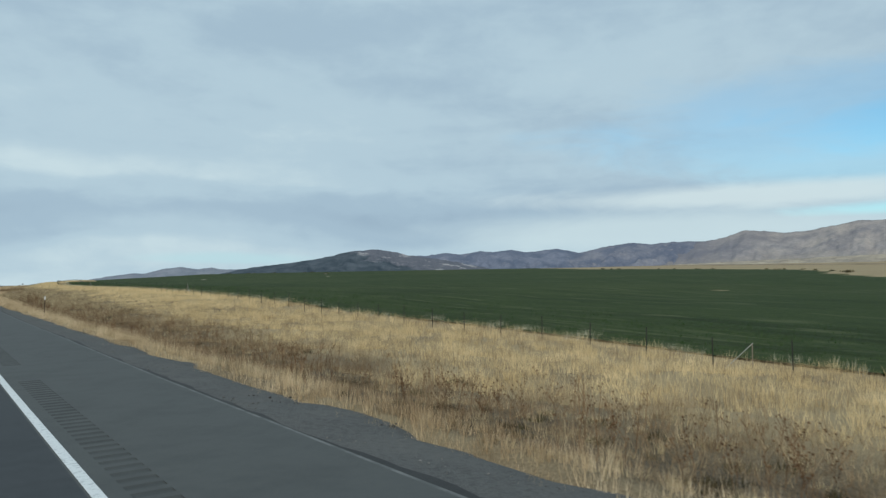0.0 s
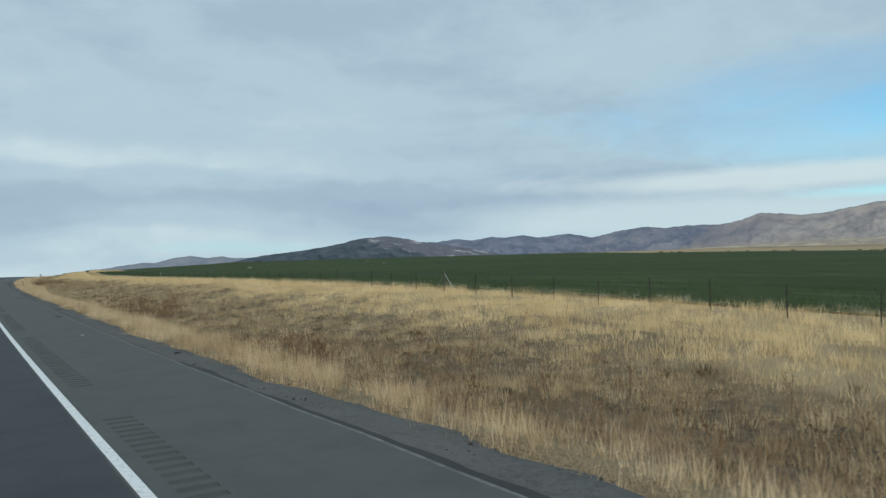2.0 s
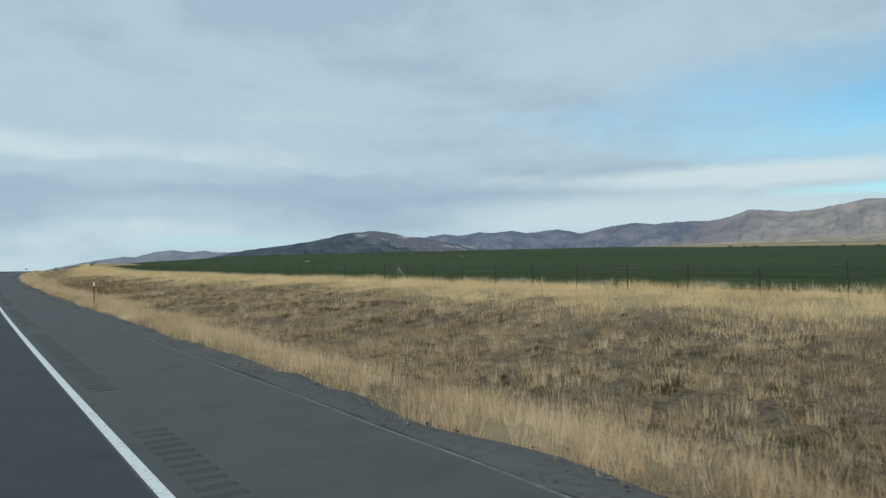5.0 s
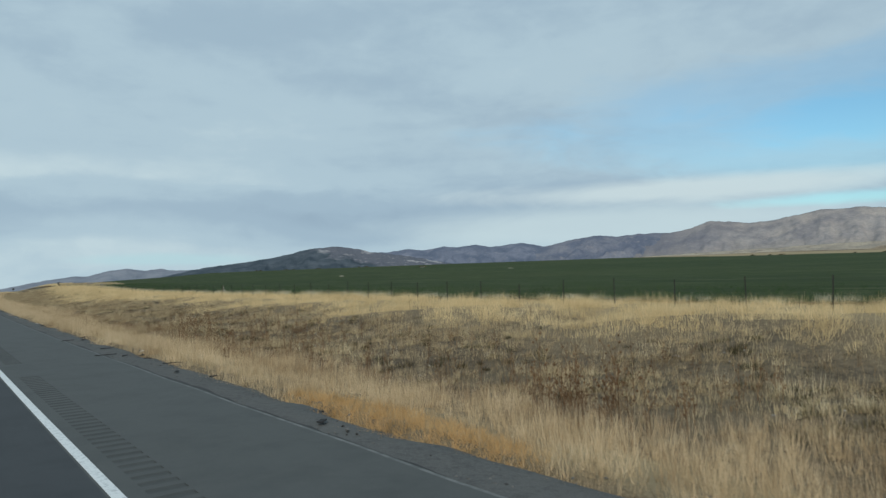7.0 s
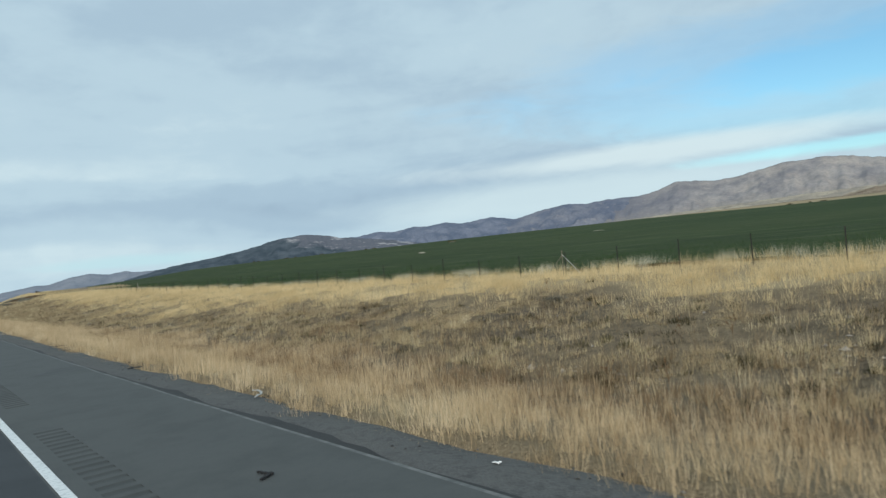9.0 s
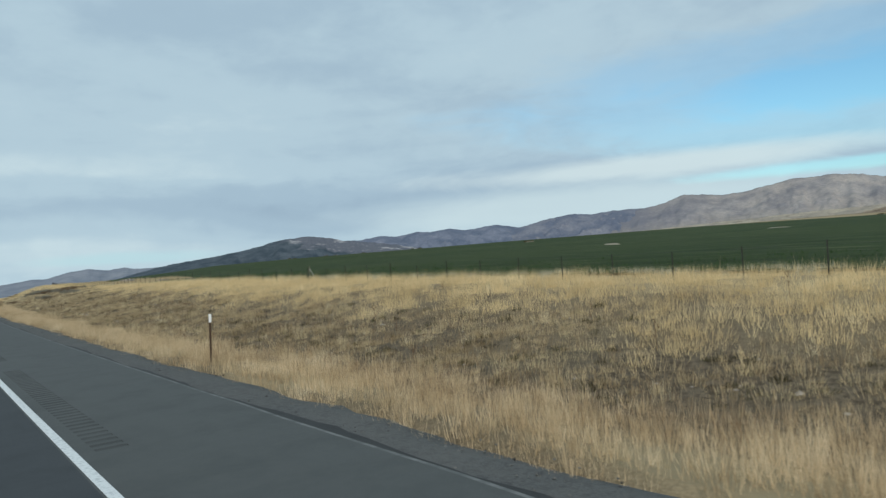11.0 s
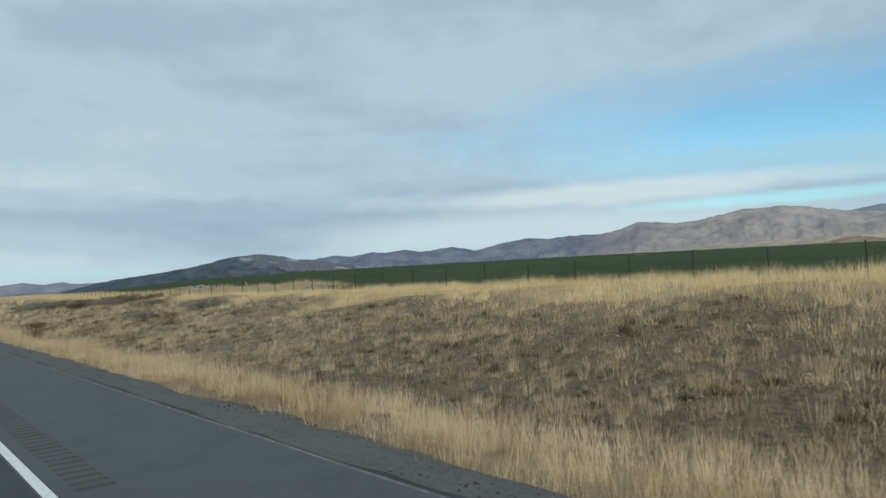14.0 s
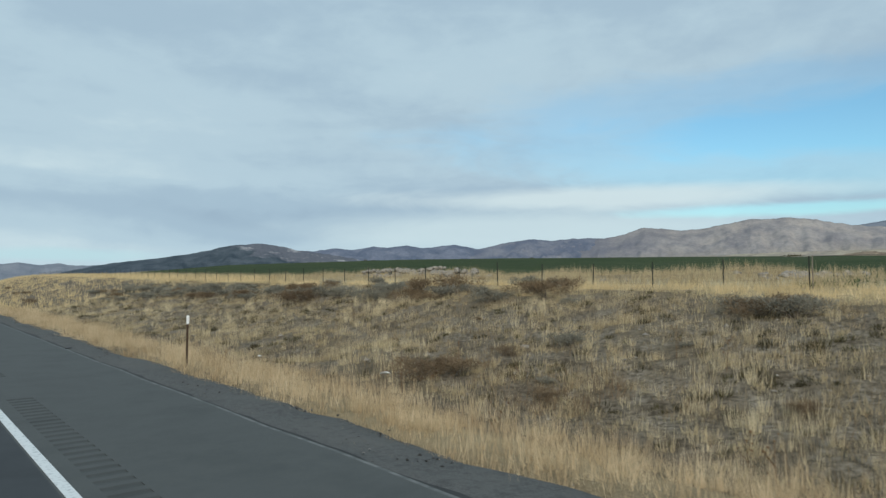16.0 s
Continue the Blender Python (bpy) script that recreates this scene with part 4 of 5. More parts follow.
def rust_ok(s, x):
    a = np.exp(-((s - 52) / 12) ** 2) * np.clip((x - 6.4) / 0.5, 0, 1) * np.clip((9.8 - x) / 1.5, 0, 1) * 0.55
    b = np.exp(-((s - 240) / 20) ** 2) * np.clip((x - 7.6) / 0.8, 0, 1) * np.clip((10.8 - x) / 1, 0, 1)
    c = 2 * np.exp(-((s - 34) / 14) ** 2) * np.clip((x - 6.4) / 0.5, 0, 1) * np.clip((9.0 - x) / 1.5, 0, 1) * 0.28
    d = np.exp(-((s - 209) / 14) ** 2) * np.clip((x - 7.8) / 0.8, 0, 1) * np.clip((10.4 - x) / 1, 0, 1) * 0.8
    e = 0.35 * np.clip((80 - s) / 12, 0, 1) * np.clip((x - 6.6) / 0.5, 0, 1) * np.clip((12.5 + 1.5 * wave(s, x, 72, 10) - x) / 2, 0, 1)
    f = 0.4 * np.clip((s - 170) / 20, 0, 1) * np.clip((330 - s) / 30, 0, 1) * np.clip((x - 7.4) / 0.6, 0, 1) * np.clip((10.4 - x) / 1, 0, 1)
    spots_ = sum(np.exp(-((s - s0) / rs) ** 2 - ((x - x0) / rx) ** 2) for s0, x0, rs, rx in ((257, 12.9, 1.6, 0.9), (270.7, 16.2, 1.2, 1.0), (426.3, 11.2, 1.6, 0.8), (426.4, 10.4, 1.0, 0.6), (414, 11.4, 3.0, 0.8), (430.8, 10.7, 1.4, 0.7)))
    return np.clip(a + b + c + d + e + f + 1.5 * spots_, 0, 1) * (0.4 + 0.6 * clump(s, x, 54, 2.5))


ts, tx = scatter(0, 440, 5.3, 18, 18, rust_ok)
s, x, out, i = tufts(ts, tx, 12, rng.uniform(0.1, 0.25, len(ts)))
th = rng.uniform(0.22, 0.45, len(ts))
grass = blades("rust_grass", s, x, th[i] * rng.uniform(0.5, 1.1, len(i)), rng.uniform(0.006, 0.013, len(i)), rng.uniform(0.1, 0.5, len(i)), RUST, out)
tagged(grass, "low rust-brown dry weeds among the verge grass", "grass", kind="stuff")

ts, tx = scatter(0, 138, 6.2, 15, 26, lambda s, x: np.interp(s, [62, 84, 118, 138], [1.0, 0.55, 0.55, 0.0]) * np.clip((15 - x) / 4, 0, 1) * (0.35 + 0.65 * clump(s, x, 93, 2.6, -0.6, 0.4)))
s, x, out, i = tufts(ts, tx, 8, rng.uniform(0.06, 0.2, len(ts)))
grass = blades("flattened_straw", s, x, rng.uniform(0.08, 0.34, len(i)), rng.uniform(0.005, 0.011, len(i)), rng.uniform(0.2, 0.95, len(i)), BROWNSTRAW, out)
tagged(grass, "short flattened brown straw behind the verge grass", "grass", kind="stuff")

ts, tx = scatter(0, 445, 7.2, 27, 6.5, lambda s, x: np.maximum(np.clip((70 - s) / 12, 0, 1) * np.clip((x - 9) / 2, 0, 1), 0.85 * bank_ok(s, x) * np.interp(s, [70, 84, 125, 160, 350, 400], [1.0, 0.45, 0.45, 1.0, 1.0, 0.5])) * (0.2 + 0.8 * clump(s, x, 96, 3.0, -0.5, 0.6)))
s, x, out, i = tufts(ts, tx, 8, rng.uniform(0.08, 0.28, len(ts)))
grass = blades("brown_stems", s, x, rng.uniform(0.2, 0.55, len(i)), rng.uniform(0.006, 0.013, len(i)), rng.uniform(0.03, 0.4, len(i)), BROWNSTRAW, out)
tagged(grass, "brown dead stems standing among the pale tufts", "grass", kind="stuff")

ts, tx = scatter(187, 196, 4.6, 7.6, 60, orange_ok)
s, x, out, i = tufts(ts, tx, 22, rng.uniform(0.08, 0.2, len(ts)))
grass = blades("orange_patch", s, x, rng.uniform(0.08, 0.24, len(i)), rng.uniform(0.005, 0.010, len(i)), rng.uniform(0.3, 0.9, len(i)), ORANGE, out)
tagged(grass, "low orange-tan mat of dead tumbleweed at the roadside", "grass", kind="stuff")

# thinner cover where the road runs on ahead
ts, tx = scatter(478, 760, 5.4, 31, 1.6, lambda s, x: np.clip((x - verge_edge(s)) / 0.3, 0, 1) * np.where((x > 9) & (x < 22), 0.5, 1.0))
s, x, out, i = tufts(ts, tx, 7, rng.uniform(0.15, 0.45, len(ts)))
grass = blades("far_grass", s, x, rng.uniform(0.3, 0.75, len(i)), rng.uniform(0.02, 0.05, len(i)), rng.uniform(0.05, 0.4, len(i)), PALE, out)
tagged(grass, "pale dry grass on the rise farther along the road", "grass", kind="stuff")


ts, tx = scatter(0, 470, 26.6, 29.4, 4.0, lambda s, x: clump(s, x, 57, 4, -0.2, 0.5) * np.interp(s, [90, 200, 250], [0.3, 0.7, 1]))
s, x, out, i = tufts(ts, tx, 22, rng.uniform(0.1, 0.35, len(ts)))
grass = blades("fence_weeds", s, x, rng.uniform(0.2, 0.52, len(i)) * np.interp(s, [215, 232, 264, 280], [1.0, 1.35, 1.35, 1.0]), rng.uniform(0.008, 0.018, len(i)), rng.uniform(0.1, 0.5, len(i)), FRINGE, out)
tagged(grass, "pale grey-green weeds along the field side of the fence", "weeds", kind="stuff")


def mound_ok(s, x):
    return np.clip((s - 424 + 0.15 * (x - 28)) / 4, 0, 1) * np.clip((np.interp(s, [426, 432, 470, 500, 560], [36.5, 42, 42, 36.5, 40]) - x) / 3, 0, 1) * (0.3 + 0.7 * clump(s, x, 56, 6, -0.6, 0.3))


ts, tx = scatter(415, 560, 28, 44, 4.4, mound_ok)
s, x, out, i = tufts(ts, tx, 10, rng.uniform(0.15, 0.4, len(ts)))
grass = blades("mound_grass", s, x, rng.uniform(0.2, 0.85, len(i)) * (0.55 + 0.45 * clump(s, x, 74, 5)), rng.uniform(0.015, 0.035, len(i)), rng.uniform(0.05, 0.45, len(i)), TUSSOCK, out)
tagged(grass, "pale dry grass on the mounds behind the fence", "grass", kind="stuff")

# crop seedlings at the near edge of the field
ts, tx = scatter(0, 430, 27.8, 45, 3.4, lambda s, x: np.clip((47 - x) / 18, 0, 1))
s, x, out, i = tufts(ts, tx, 4, rng.uniform(0.1, 0.3, len(ts)))
grass = blades("crop_leaves", s, x, rng.uniform(0.15, 0.32, len(i)), rng.uniform(0.03, 0.06, len(i)), rng.uniform(0.2, 0.7, len(i)), CROPLEAF, out, -0.02)
tagged(grass, "green hay leaves at the near edge of the field", "crop", kind="stuff")


def weed_patch(name, places, label, tall=1.0):
    """Dead flower stalks with dark seed heads, as one mesh."""
    co, fa = [], []
    r = random.Random(5)

    def quad(a, b, w):
        d = (b - a).normalized()
        sd = d.cross(Vector((r.uniform(-1, 1), r.uniform(-1, 1), 0.1))).normalized() * w / 2
        k = len(co)
        co.extend([a - sd, a + sd, b + sd * 0.6, b - sd * 0.6])
        fa.extend([(k, k + 1, k + 2), (k, k + 2, k + 3)])

    def head(c, rad):
        k = len(co)
        co.extend([c + Vector(v) * rad * r.uniform(0.75, 1.25) for v in ((1, 0, 0), (0, 1, 0), (-1, 0, 0), (0, -1, 0), (0, 0, 0.9), (0, 0, -0.9))])
        for a, b in ((0, 1), (1, 2), (2, 3), (3, 0)):
            fa.extend([(k + a, k + b, k + 4), (k + b, k + a, k + 5)])

    for s0, x0 in places:
        px, py = centre(s0, x0)
        base = Vector((px, py, float(land(s0, x0)) - 0.02))
        hgt = r.uniform(0.40, 0.80) * tall
        top = base + Vector((r.uniform(-0.1, 0.1), r.uniform(-0.1, 0.1), hgt))
        quad(base, top, 0.013)
        head(top, 0.020)
        for _ in range(r.randint(5, 9)):
            t = r.uniform(0.3, 0.92)
            a = base.lerp(top, t)
            ang = r.uniform(0, 6.283)
            ln = r.uniform(0.08, 0.22) * tall
            b = a + Vector((math.cos(ang) * ln * 0.7, math.sin(ang) * ln * 0.7, ln))
            quad(a, b, 0.008)
            head(b, r.uniform(0.013, 0.023) * tall)
    return tagged(mesh_from(name, [tuple(c) for c in co], fa, WEED), label, "weeds", kind="stuff")


r = random.Random(8)
spots = [(r.uniform(2, 22), r.triangular(6.6, 11.5, 7.8)) for _ in range(140)]
spots += [(r.gauss(91.7, 2.0), r.gauss(9.2, 0.8)) for _ in range(70)]
spots += [(r.gauss(70.4, 1.2), r.gauss(7.8, 0.5)) for _ in range(60)]
spots += [(r.uniform(188, 222), r.uniform(8.2, 13.5)) for _ in range(230)]
spots += [(r.gauss(190.3, 0.8), r.gauss(8.8, 0.5)) for _ in range(26)]
spots += [(r.uniform(24, 70), r.uniform(6.5, 12)) for _ in range(190)]
spots += [(r.gauss(97, 2.5), r.gauss(8.2, 0.9)) for _ in range(30)]
spots += [(r.gauss(412.0, 0.5), r.gauss(7.5, 0.3)) for _ in range(34)]
spots += [(r.uniform(70, 470), r.uniform(6.5, 21)) for _ in range(150)]
weed_patch("dead_weeds", spots, "dead brown flower stalks with dark seed heads")
spots = [(r.gauss(98.5, 1.2), r.gauss(8.8, 0.5)) for _ in range(22)] + [(r.gauss(91.7, 1.6), r.gauss(9.2, 0.7)) for _ in range(22)]
spots += [(r.gauss(190.3, 0.8), r.gauss(8.8, 0.5)) for _ in range(14)] + [(r.gauss(412.0, 0.45), r.gauss(7.5, 0.3)) for _ in range(12)] + [(r.uniform(205, 216), r.uniform(8, 13)) for _ in range(30)]
weed_patch("tall_dead_weeds", spots, "tall dead flower stalks with round dark seed heads", 1.6)


# ---- stones ----
def rock_bm(rad, seed, flat=0.65, detail=2):
    bm = bmesh.new()
    bmesh.ops.create_icosphere(bm, subdivisions=detail, radius=1)
    for v in bm.verts:
        k = 1 + 0.55 * noise.noise(v.co * 1.3 + Vector((seed * 3.7, seed, 0))) + 0.2 * noise.noise(v.co * 3.1 + Vector((0, seed, 5)))
        v.co = Vector((v.co.x * k, v.co.y * k * 0.8, v.co.z * k * flat)) * rad
    return bm


ts, tx = scatter(60, 480, 9, 23, 2.0, lambda s, x: bank_ok(s, x) * np.interp(s, [330, 420], [0.45, 1.0]) * (0.15 + 0.85 * clump(s, x, 58, 6)))
n = len(ts)
px, py = track(ts, tx)
base = np.stack([px, py, land(ts, tx) + 0.01], -1)
oct_ = np.array([[1, 0, 0], [0, 1, 0], [-1, 0, 0], [0, -1, 0], [0, 0, 0.6], [0, 0, -0.6]], float)
size = rng.uniform(0.015, 0.06, n) * np.where(rng.uniform(0, 1, n) < 0.05, 2.2, 1)
co = base[:, None, :] + oct_[None] * size[:, None, None] * rng.uniform(0.6, 1.4, (n, 6, 1))
f = np.array([[0, 1, 4], [1, 2, 4], [2, 3, 4], [3, 0, 4], [1, 0, 5], [2, 1, 5], [3, 2, 5], [0, 3, 5]])
faces = (np.arange(n) * 6)[:, None, None] + f[None]
tagged(mesh_from("bank_stones", co.reshape(-1, 3), faces.reshape(-1, 3), STONE), "small pale stones scattered on the bare bank", "stones", kind="stuff")

n = 5200
ts, tx = rng.uniform(0, 470, n), np.abs(rng.normal(0.55, 0.4, n))
tx = paved(ts) + 0.06 + tx
px, py = track(ts, tx)
base = np.stack([px, py, -0.055 - 0.06 * np.clip((tx - paved(ts)) / 1.3, 0, 1) + 0.0 * tx], -1)
size = rng.uniform(0.010, 0.028, n)
co = base[:, None, :] + oct_[None] * size[:, None, None] * rng.uniform(0.6, 1.4, (n, 6, 1))
faces = (np.arange(n) * 6)[:, None, None] + f[None]
tagged(mesh_from("verge_pebbles", co.reshape(-1, 3), faces.reshape(-1, 3), PEBBLE), "loose grey pebbles on the gravel verge", "stones", kind="stuff")

n = 3200
ts = rng.uniform(0, 475, n)
tx = verge_edge(ts) - 0.12 + rng.normal(0.0, 0.16, n)
ok = (tx > paved(ts) + 0.1) & (clump(ts, tx, 67, 3.0, -0.5, 0.6) > rng.uniform(0, 1, n))
ts, tx = ts[ok], tx[ok]
n = len(ts)
px, py = track(ts, tx)
base = np.stack([px, py, -0.055 - 0.065 * np.clip((tx - paved(ts)) / 1.3, 0, 1)], -1)
size = rng.uniform(0.010, 0.034, n)
co = base[:, None, :] + oct_[None] * size[:, None, None] * rng.uniform(0.6, 1.6, (n, 6, 1))
faces = (np.arange(n) * 6)[:, None, None] + f[None]
tagged(mesh_from("dark_clods", co.reshape(-1, 3), faces.reshape(-1, 3), CLOD), "dark clods and bark-like bits along the grass edge", "clods", kind="stuff")


def place(ob, s, x, turn=0.0, lift=0.0, scale=1.0, z=None):
    px, py = centre(s, x)
    h = float(land(s, x)) if z is None else z
    ob.location = (px, py, h + lift)
    ob.rotation_euler = (0, 0, turn - CURVE * s)
    ob.scale = (scale, scale, scale)
    return ob


r = random.Random(31)
ROCKS = [(432.8 + r.gauss(0, 0.8), 35.1 + r.gauss(0, 0.9), r.uniform(0.10, 0.30)) for _ in range(26)]
ROCKS += [(441.5 + r.gauss(0, 0.7), 32.0 + r.gauss(0, 0.6), r.uniform(0.08, 0.22)) for _ in range(8)]
ROCKS += [(r.uniform(454.7, 472.0), 34.2 + r.gauss(0, 0.5), r.uniform(0.22, 0.42)) for _ in range(60)]
UPPER = len(ROCKS)
ROCKS += [(r.uniform(455.2, 471.6), 34.2 + r.gauss(0, 0.22), r.uniform(0.16, 0.3)) for _ in range(52)]
LAST = len(ROCKS)
ROCKS += [(431.4 + r.gauss(0, 1.2), 35.6 + r.gauss(0, 0.5), r.uniform(0.12, 0.32)) for _ in range(16)]
ROCKS += [(171.8, 9.7, 0.16), (171.4, 9.95, 0.1), (171.0, 9.6, 0.07), (169.1, 9.8, 0.12), (348.7, 10.5, 0.14), (430.0, 13.6, 0.12), (452.0, 24.0, 0.3)]
rock_mesh = []
for k in range(5):
    ob = part("rock", rock_bm(1.0, k * 2.3 + 1), STONE)
    rock_mesh.append(ob)
for k, (s0, x0, rad) in enumerate(ROCKS):
    src = rock_mesh[k % 5]
    ob = src if k < 5 else new("rock", src.data)
    place(ob, s0, x0, r.uniform(0, 6.28), rad * 0.28 + (r.uniform(0.3, 0.5) if UPPER <= k < LAST else 0.0), rad)
    tagged(ob, "weathered pale field stone lying among dry grass", "rock", "field stones")


# ---- bushes ----
def bush_meshes(seed):
    """Crown of many small leaf sprays and a set of bare stems, one metre high."""
    q = random.Random(seed)
    co, fa, sc, sf = [], [], [], []
    lobes = [(Vector((q.gauss(0, 0.33), q.gauss(0, 0.33), q.uniform(0.22, 0.62))), q.uniform(0.22, 0.36)) for _ in range(9)]
    for c, rad in lobes:
        k = len(sc)
        w = 0.018
        sc.extend([(-w, 0, -0.05), (w, 0, -0.05), (c.x + w * 0.4, c.y, c.z), (c.x - w * 0.4, c.y, c.z)])
        sf.append((k, k + 1, k + 2, k + 3))
        k = len(sc)
        sc.extend([(0, -w, -0.05), (0, w, -0.05), (c.x, c.y + w * 0.4, c.z), (c.x, c.y - w * 0.4, c.z)])
        sf.append((k, k + 1, k + 2, k + 3))
        for _ in range(230):
            d = Vector((q.gauss(0, 1), q.gauss(0, 1), q.gauss(0.25, 0.9))).normalized()
            p = c + d * rad * q.uniform(0.3, 1.0)
            if p.z < 0.02:
                continue
            ax = (d + Vector((0, 0, 0.7)) + Vector((q.gauss(0, 0.4), q.gauss(0, 0.4), 0))).normalized()
            sd = ax.cross(Vector((q.gauss(0, 1), q.gauss(0, 1), q.gauss(0, 1)))).normalized() * q.uniform(0.007, 0.016)
            ln = q.uniform(0.05, 0.13)
            k = len(co)
            co.extend([p - sd, p + sd, p + ax * ln])
            fa.append((k, k + 1, k + 2))
    return [tuple(v) for v in co], fa, sc, sf


def bush(name, seed, leaf_mat, label):
    root = new(name)
    co, fa, sc, sf = bush_meshes(seed)
    mesh_from("crown", co, fa, leaf_mat, root)
    mesh_from("woody_base", sc, sf, WOODP, root)
    return tagged(root, label, "bush", "roadside bushes")


SAGE_L, BROWN_L = "grey-green sagebrush growing on the dry bank", "brown leafless rounded bush on the dry bank"
sages = [bush("sagebrush", 3, SAGE, SAGE_L), bush("sagebrush", 4, SAGE, SAGE_L)]
browns = [bush("dry_bush", 5, BROWNBUSH, BROWN_L), bush("dry_bush", 6, BROWNBUSH, BROWN_L)]
BUSHES = [("s", 412.4, 13.8, 1.4), ("s", 410.1, 16.9, 1.5), ("b", 410.4, 14.8, 1.0), ("s", 409.0, 17.3, 1.2), ("s", 414.9, 18.6, 0.7), ("s", 413.2, 14.9, 0.6), ("s", 428.9, 14.2, 0.8),
          ("b", 436.2, 20.2, 1.25), ("b", 425.6, 18.0, 1.1), ("s", 424.6, 17.7, 1.1), ("s", 426.7, 18.6, 1.0), ("b", 442.8, 20.0, 1.3), ("b", 441.7, 20.8, 1.4), ("b", 434.1, 18.9, 1.1), ("s", 458.0, 17.4, 1.1), ("s", 454.6, 17.5, 1.2), ("s", 451.2, 17.0, 1.0), ("s", 447.9, 18.1, 1.2), ("s", 444.9, 18.2, 1.1), ("s", 456.0, 16.6, 0.9), ("b", 435.0, 20.9, 1.1), ("b", 424.9, 18.6, 0.8), ("b", 429.9, 10.0, 1.1), ("b", 429.2, 10.7, 0.8), ("b", 426.4, 10.6, 0.55), ("s", 446.0, 19.6, 1.1)]
r = random.Random(77)
for k in range(46):
    s0 = r.uniform(436, 492)
    BUSHES.append((r.choice("ssb"), s0, np.interp(s0, [436, 450, 475, 492], [19.8, 17.3, 15.9, 15.2]) + r.gauss(0.3, 1.1), r.uniform(0.6, 1.15)))
for k in range(58):
    s0 = r.uniform(437, 484)
    BUSHES.append((r.choice("sssb"), s0, np.interp(s0, [437, 447, 458, 470, 484], [21.6, 20.2, 19.2, 17.6, 17.0]) + r.gauss(0, 1.5), r.uniform(0.4, 0.9)))
for k in range(14):
    BUSHES.append((r.choice("sb"), r.uniform(392, 436), r.uniform(11, 20), r.uniform(0.25, 0.45)))
for k in range(10):
    BUSHES.append((r.choice("sb"), r.uniform(95, 390), r.uniform(12, 20), r.uniform(0.3, 0.5)))
for k in range(7):
    BUSHES.append(("b", r.uniform(495, 560), r.uniform(8, 14), r.uniform(0.6, 1.1)))
used = {"s": 0, "b": 0}
for kind_, s0, x0, size_ in BUSHES:
    pool = sages if kind_ == "s" else browns
    i_ = used[kind_]
    used[kind_] += 1
    ob = pool[i_] if i_ < 2 else copy_thing(pool[i_ % 2], Matrix())
    place(ob, s0, x0, r.uniform(0, 6.28), -0.02, size_)
    ob.scale = (size_ * 1.1, size_ * 1.1, size_ * r.uniform(0.55, 0.8))

# ---- wire fence ----
FENCE_S = (-6.0, 640.0)
fence = new("wire_fence")
tagged(fence, "steel post and barbed wire fence between grass and field", "fence")
POST_H = 1.22


def post_bm():
    """A rolled tee section with a flat top and a few studs."""
    bm = bmesh.new()

    def box(x0, x1, y0, y1, z0, z1):
        m = bmesh.ops.create_cube(bm, size=1)
        for v in m["verts"]:
            v.co = Vector(((x0 + x1) / 2 + v.co.x * (x1 - x0), (y0 + y1) / 2 + v.co.y * (y1 - y0), (z0 + z1) / 2 + v.co.z * (z1 - z0)))

    box(-0.004, 0.004, -0.024, 0.024, -0.15, POST_H)
    box(0.004, 0.040, -0.004, 0.004, -0.15, POST_H)
    for k in range(6):
        box(-0.010, -0.0041, -0.006, 0.006, 0.3 + k * 0.18, 0.32 + k * 0.18)
    return bm


first = None
r = random.Random(19)
SPACING = 3.17
POST_K = [-9, 0, 5, 8, 14, 17, 22, 25, 31, 49, 55, 62, 65, 70, 74, 79, 98, 103, 106, 111, 115, 120, 123, 125, 126, 127, 128, 194]
POST_S = [-3.4, 25.1, 41.0, 49.8, 68.9, 78.0, 94.5, 103.3, 122.4, 180.7, 199.7, 221.9, 231.1, 247.4, 259.7, 275.6, 334.9, 351.1, 360.0, 376.3, 388.2, 404.2, 413.2, 419.8, 423.0, 427.4, 430.6, 639.8]
for k in range(-9, 195):
    s0 = float(np.interp(k, POST_K, POST_S))
    ob = part("post", post_bm(), POSTSTEEL, fence) if first is None else new("post", first.data)
    first = first or ob
    ob.parent = fence
    place(ob, s0, FENCE_X, r.uniform(-0.1, 0.1))
    ob.rotation_euler = (r.gauss(0, 0.015), r.gauss(0, 0.015), ob.rotation_euler[2])
    ob.scale = (1, 1, r.uniform(0.95, 1.04))
ss = np.arange(FENCE_S[0], FENCE_S[1], SPACING)
for hgt in (0.36, 0.64, 0.89, 1.15):
    px, py = track(ss, FENCE_X - 0.012)
    pz = land(ss, FENCE_X) + hgt
    ring = np.array([[0.0, 0.0, 0.0025], [0.0022, 0, -0.0012], [-0.0022, 0, -0.0012]])
    co = (np.stack([px, py, pz], -1)[:, None, :] + ring[None]).reshape(-1, 3)
    i = np.arange(len(co)).reshape(-1, 3)
    q = np.concatenate([np.stack([i[:-1, a], i[1:, a], i[1:, b], i[:-1, b]], -1) for a, b in ((0, 1), (1, 2), (2, 0))])
    mesh_from("wire", co, q, GALV, fence)


def tube(bm, a, b, rad, sides=8):
    a, b = Vector(a), Vector(b)
    d = b - a
    m = bmesh.ops.create_cone(bm, cap_ends=True, segments=sides, radius1=rad, radius2=rad, depth=d.length)
    rot = d.to_track_quat("Z", "Y").to_matrix().to_4x4()
    bmesh.ops.transform(bm, matrix=Matrix.Translation((a + b) / 2) @ rot, verts=m["verts"])


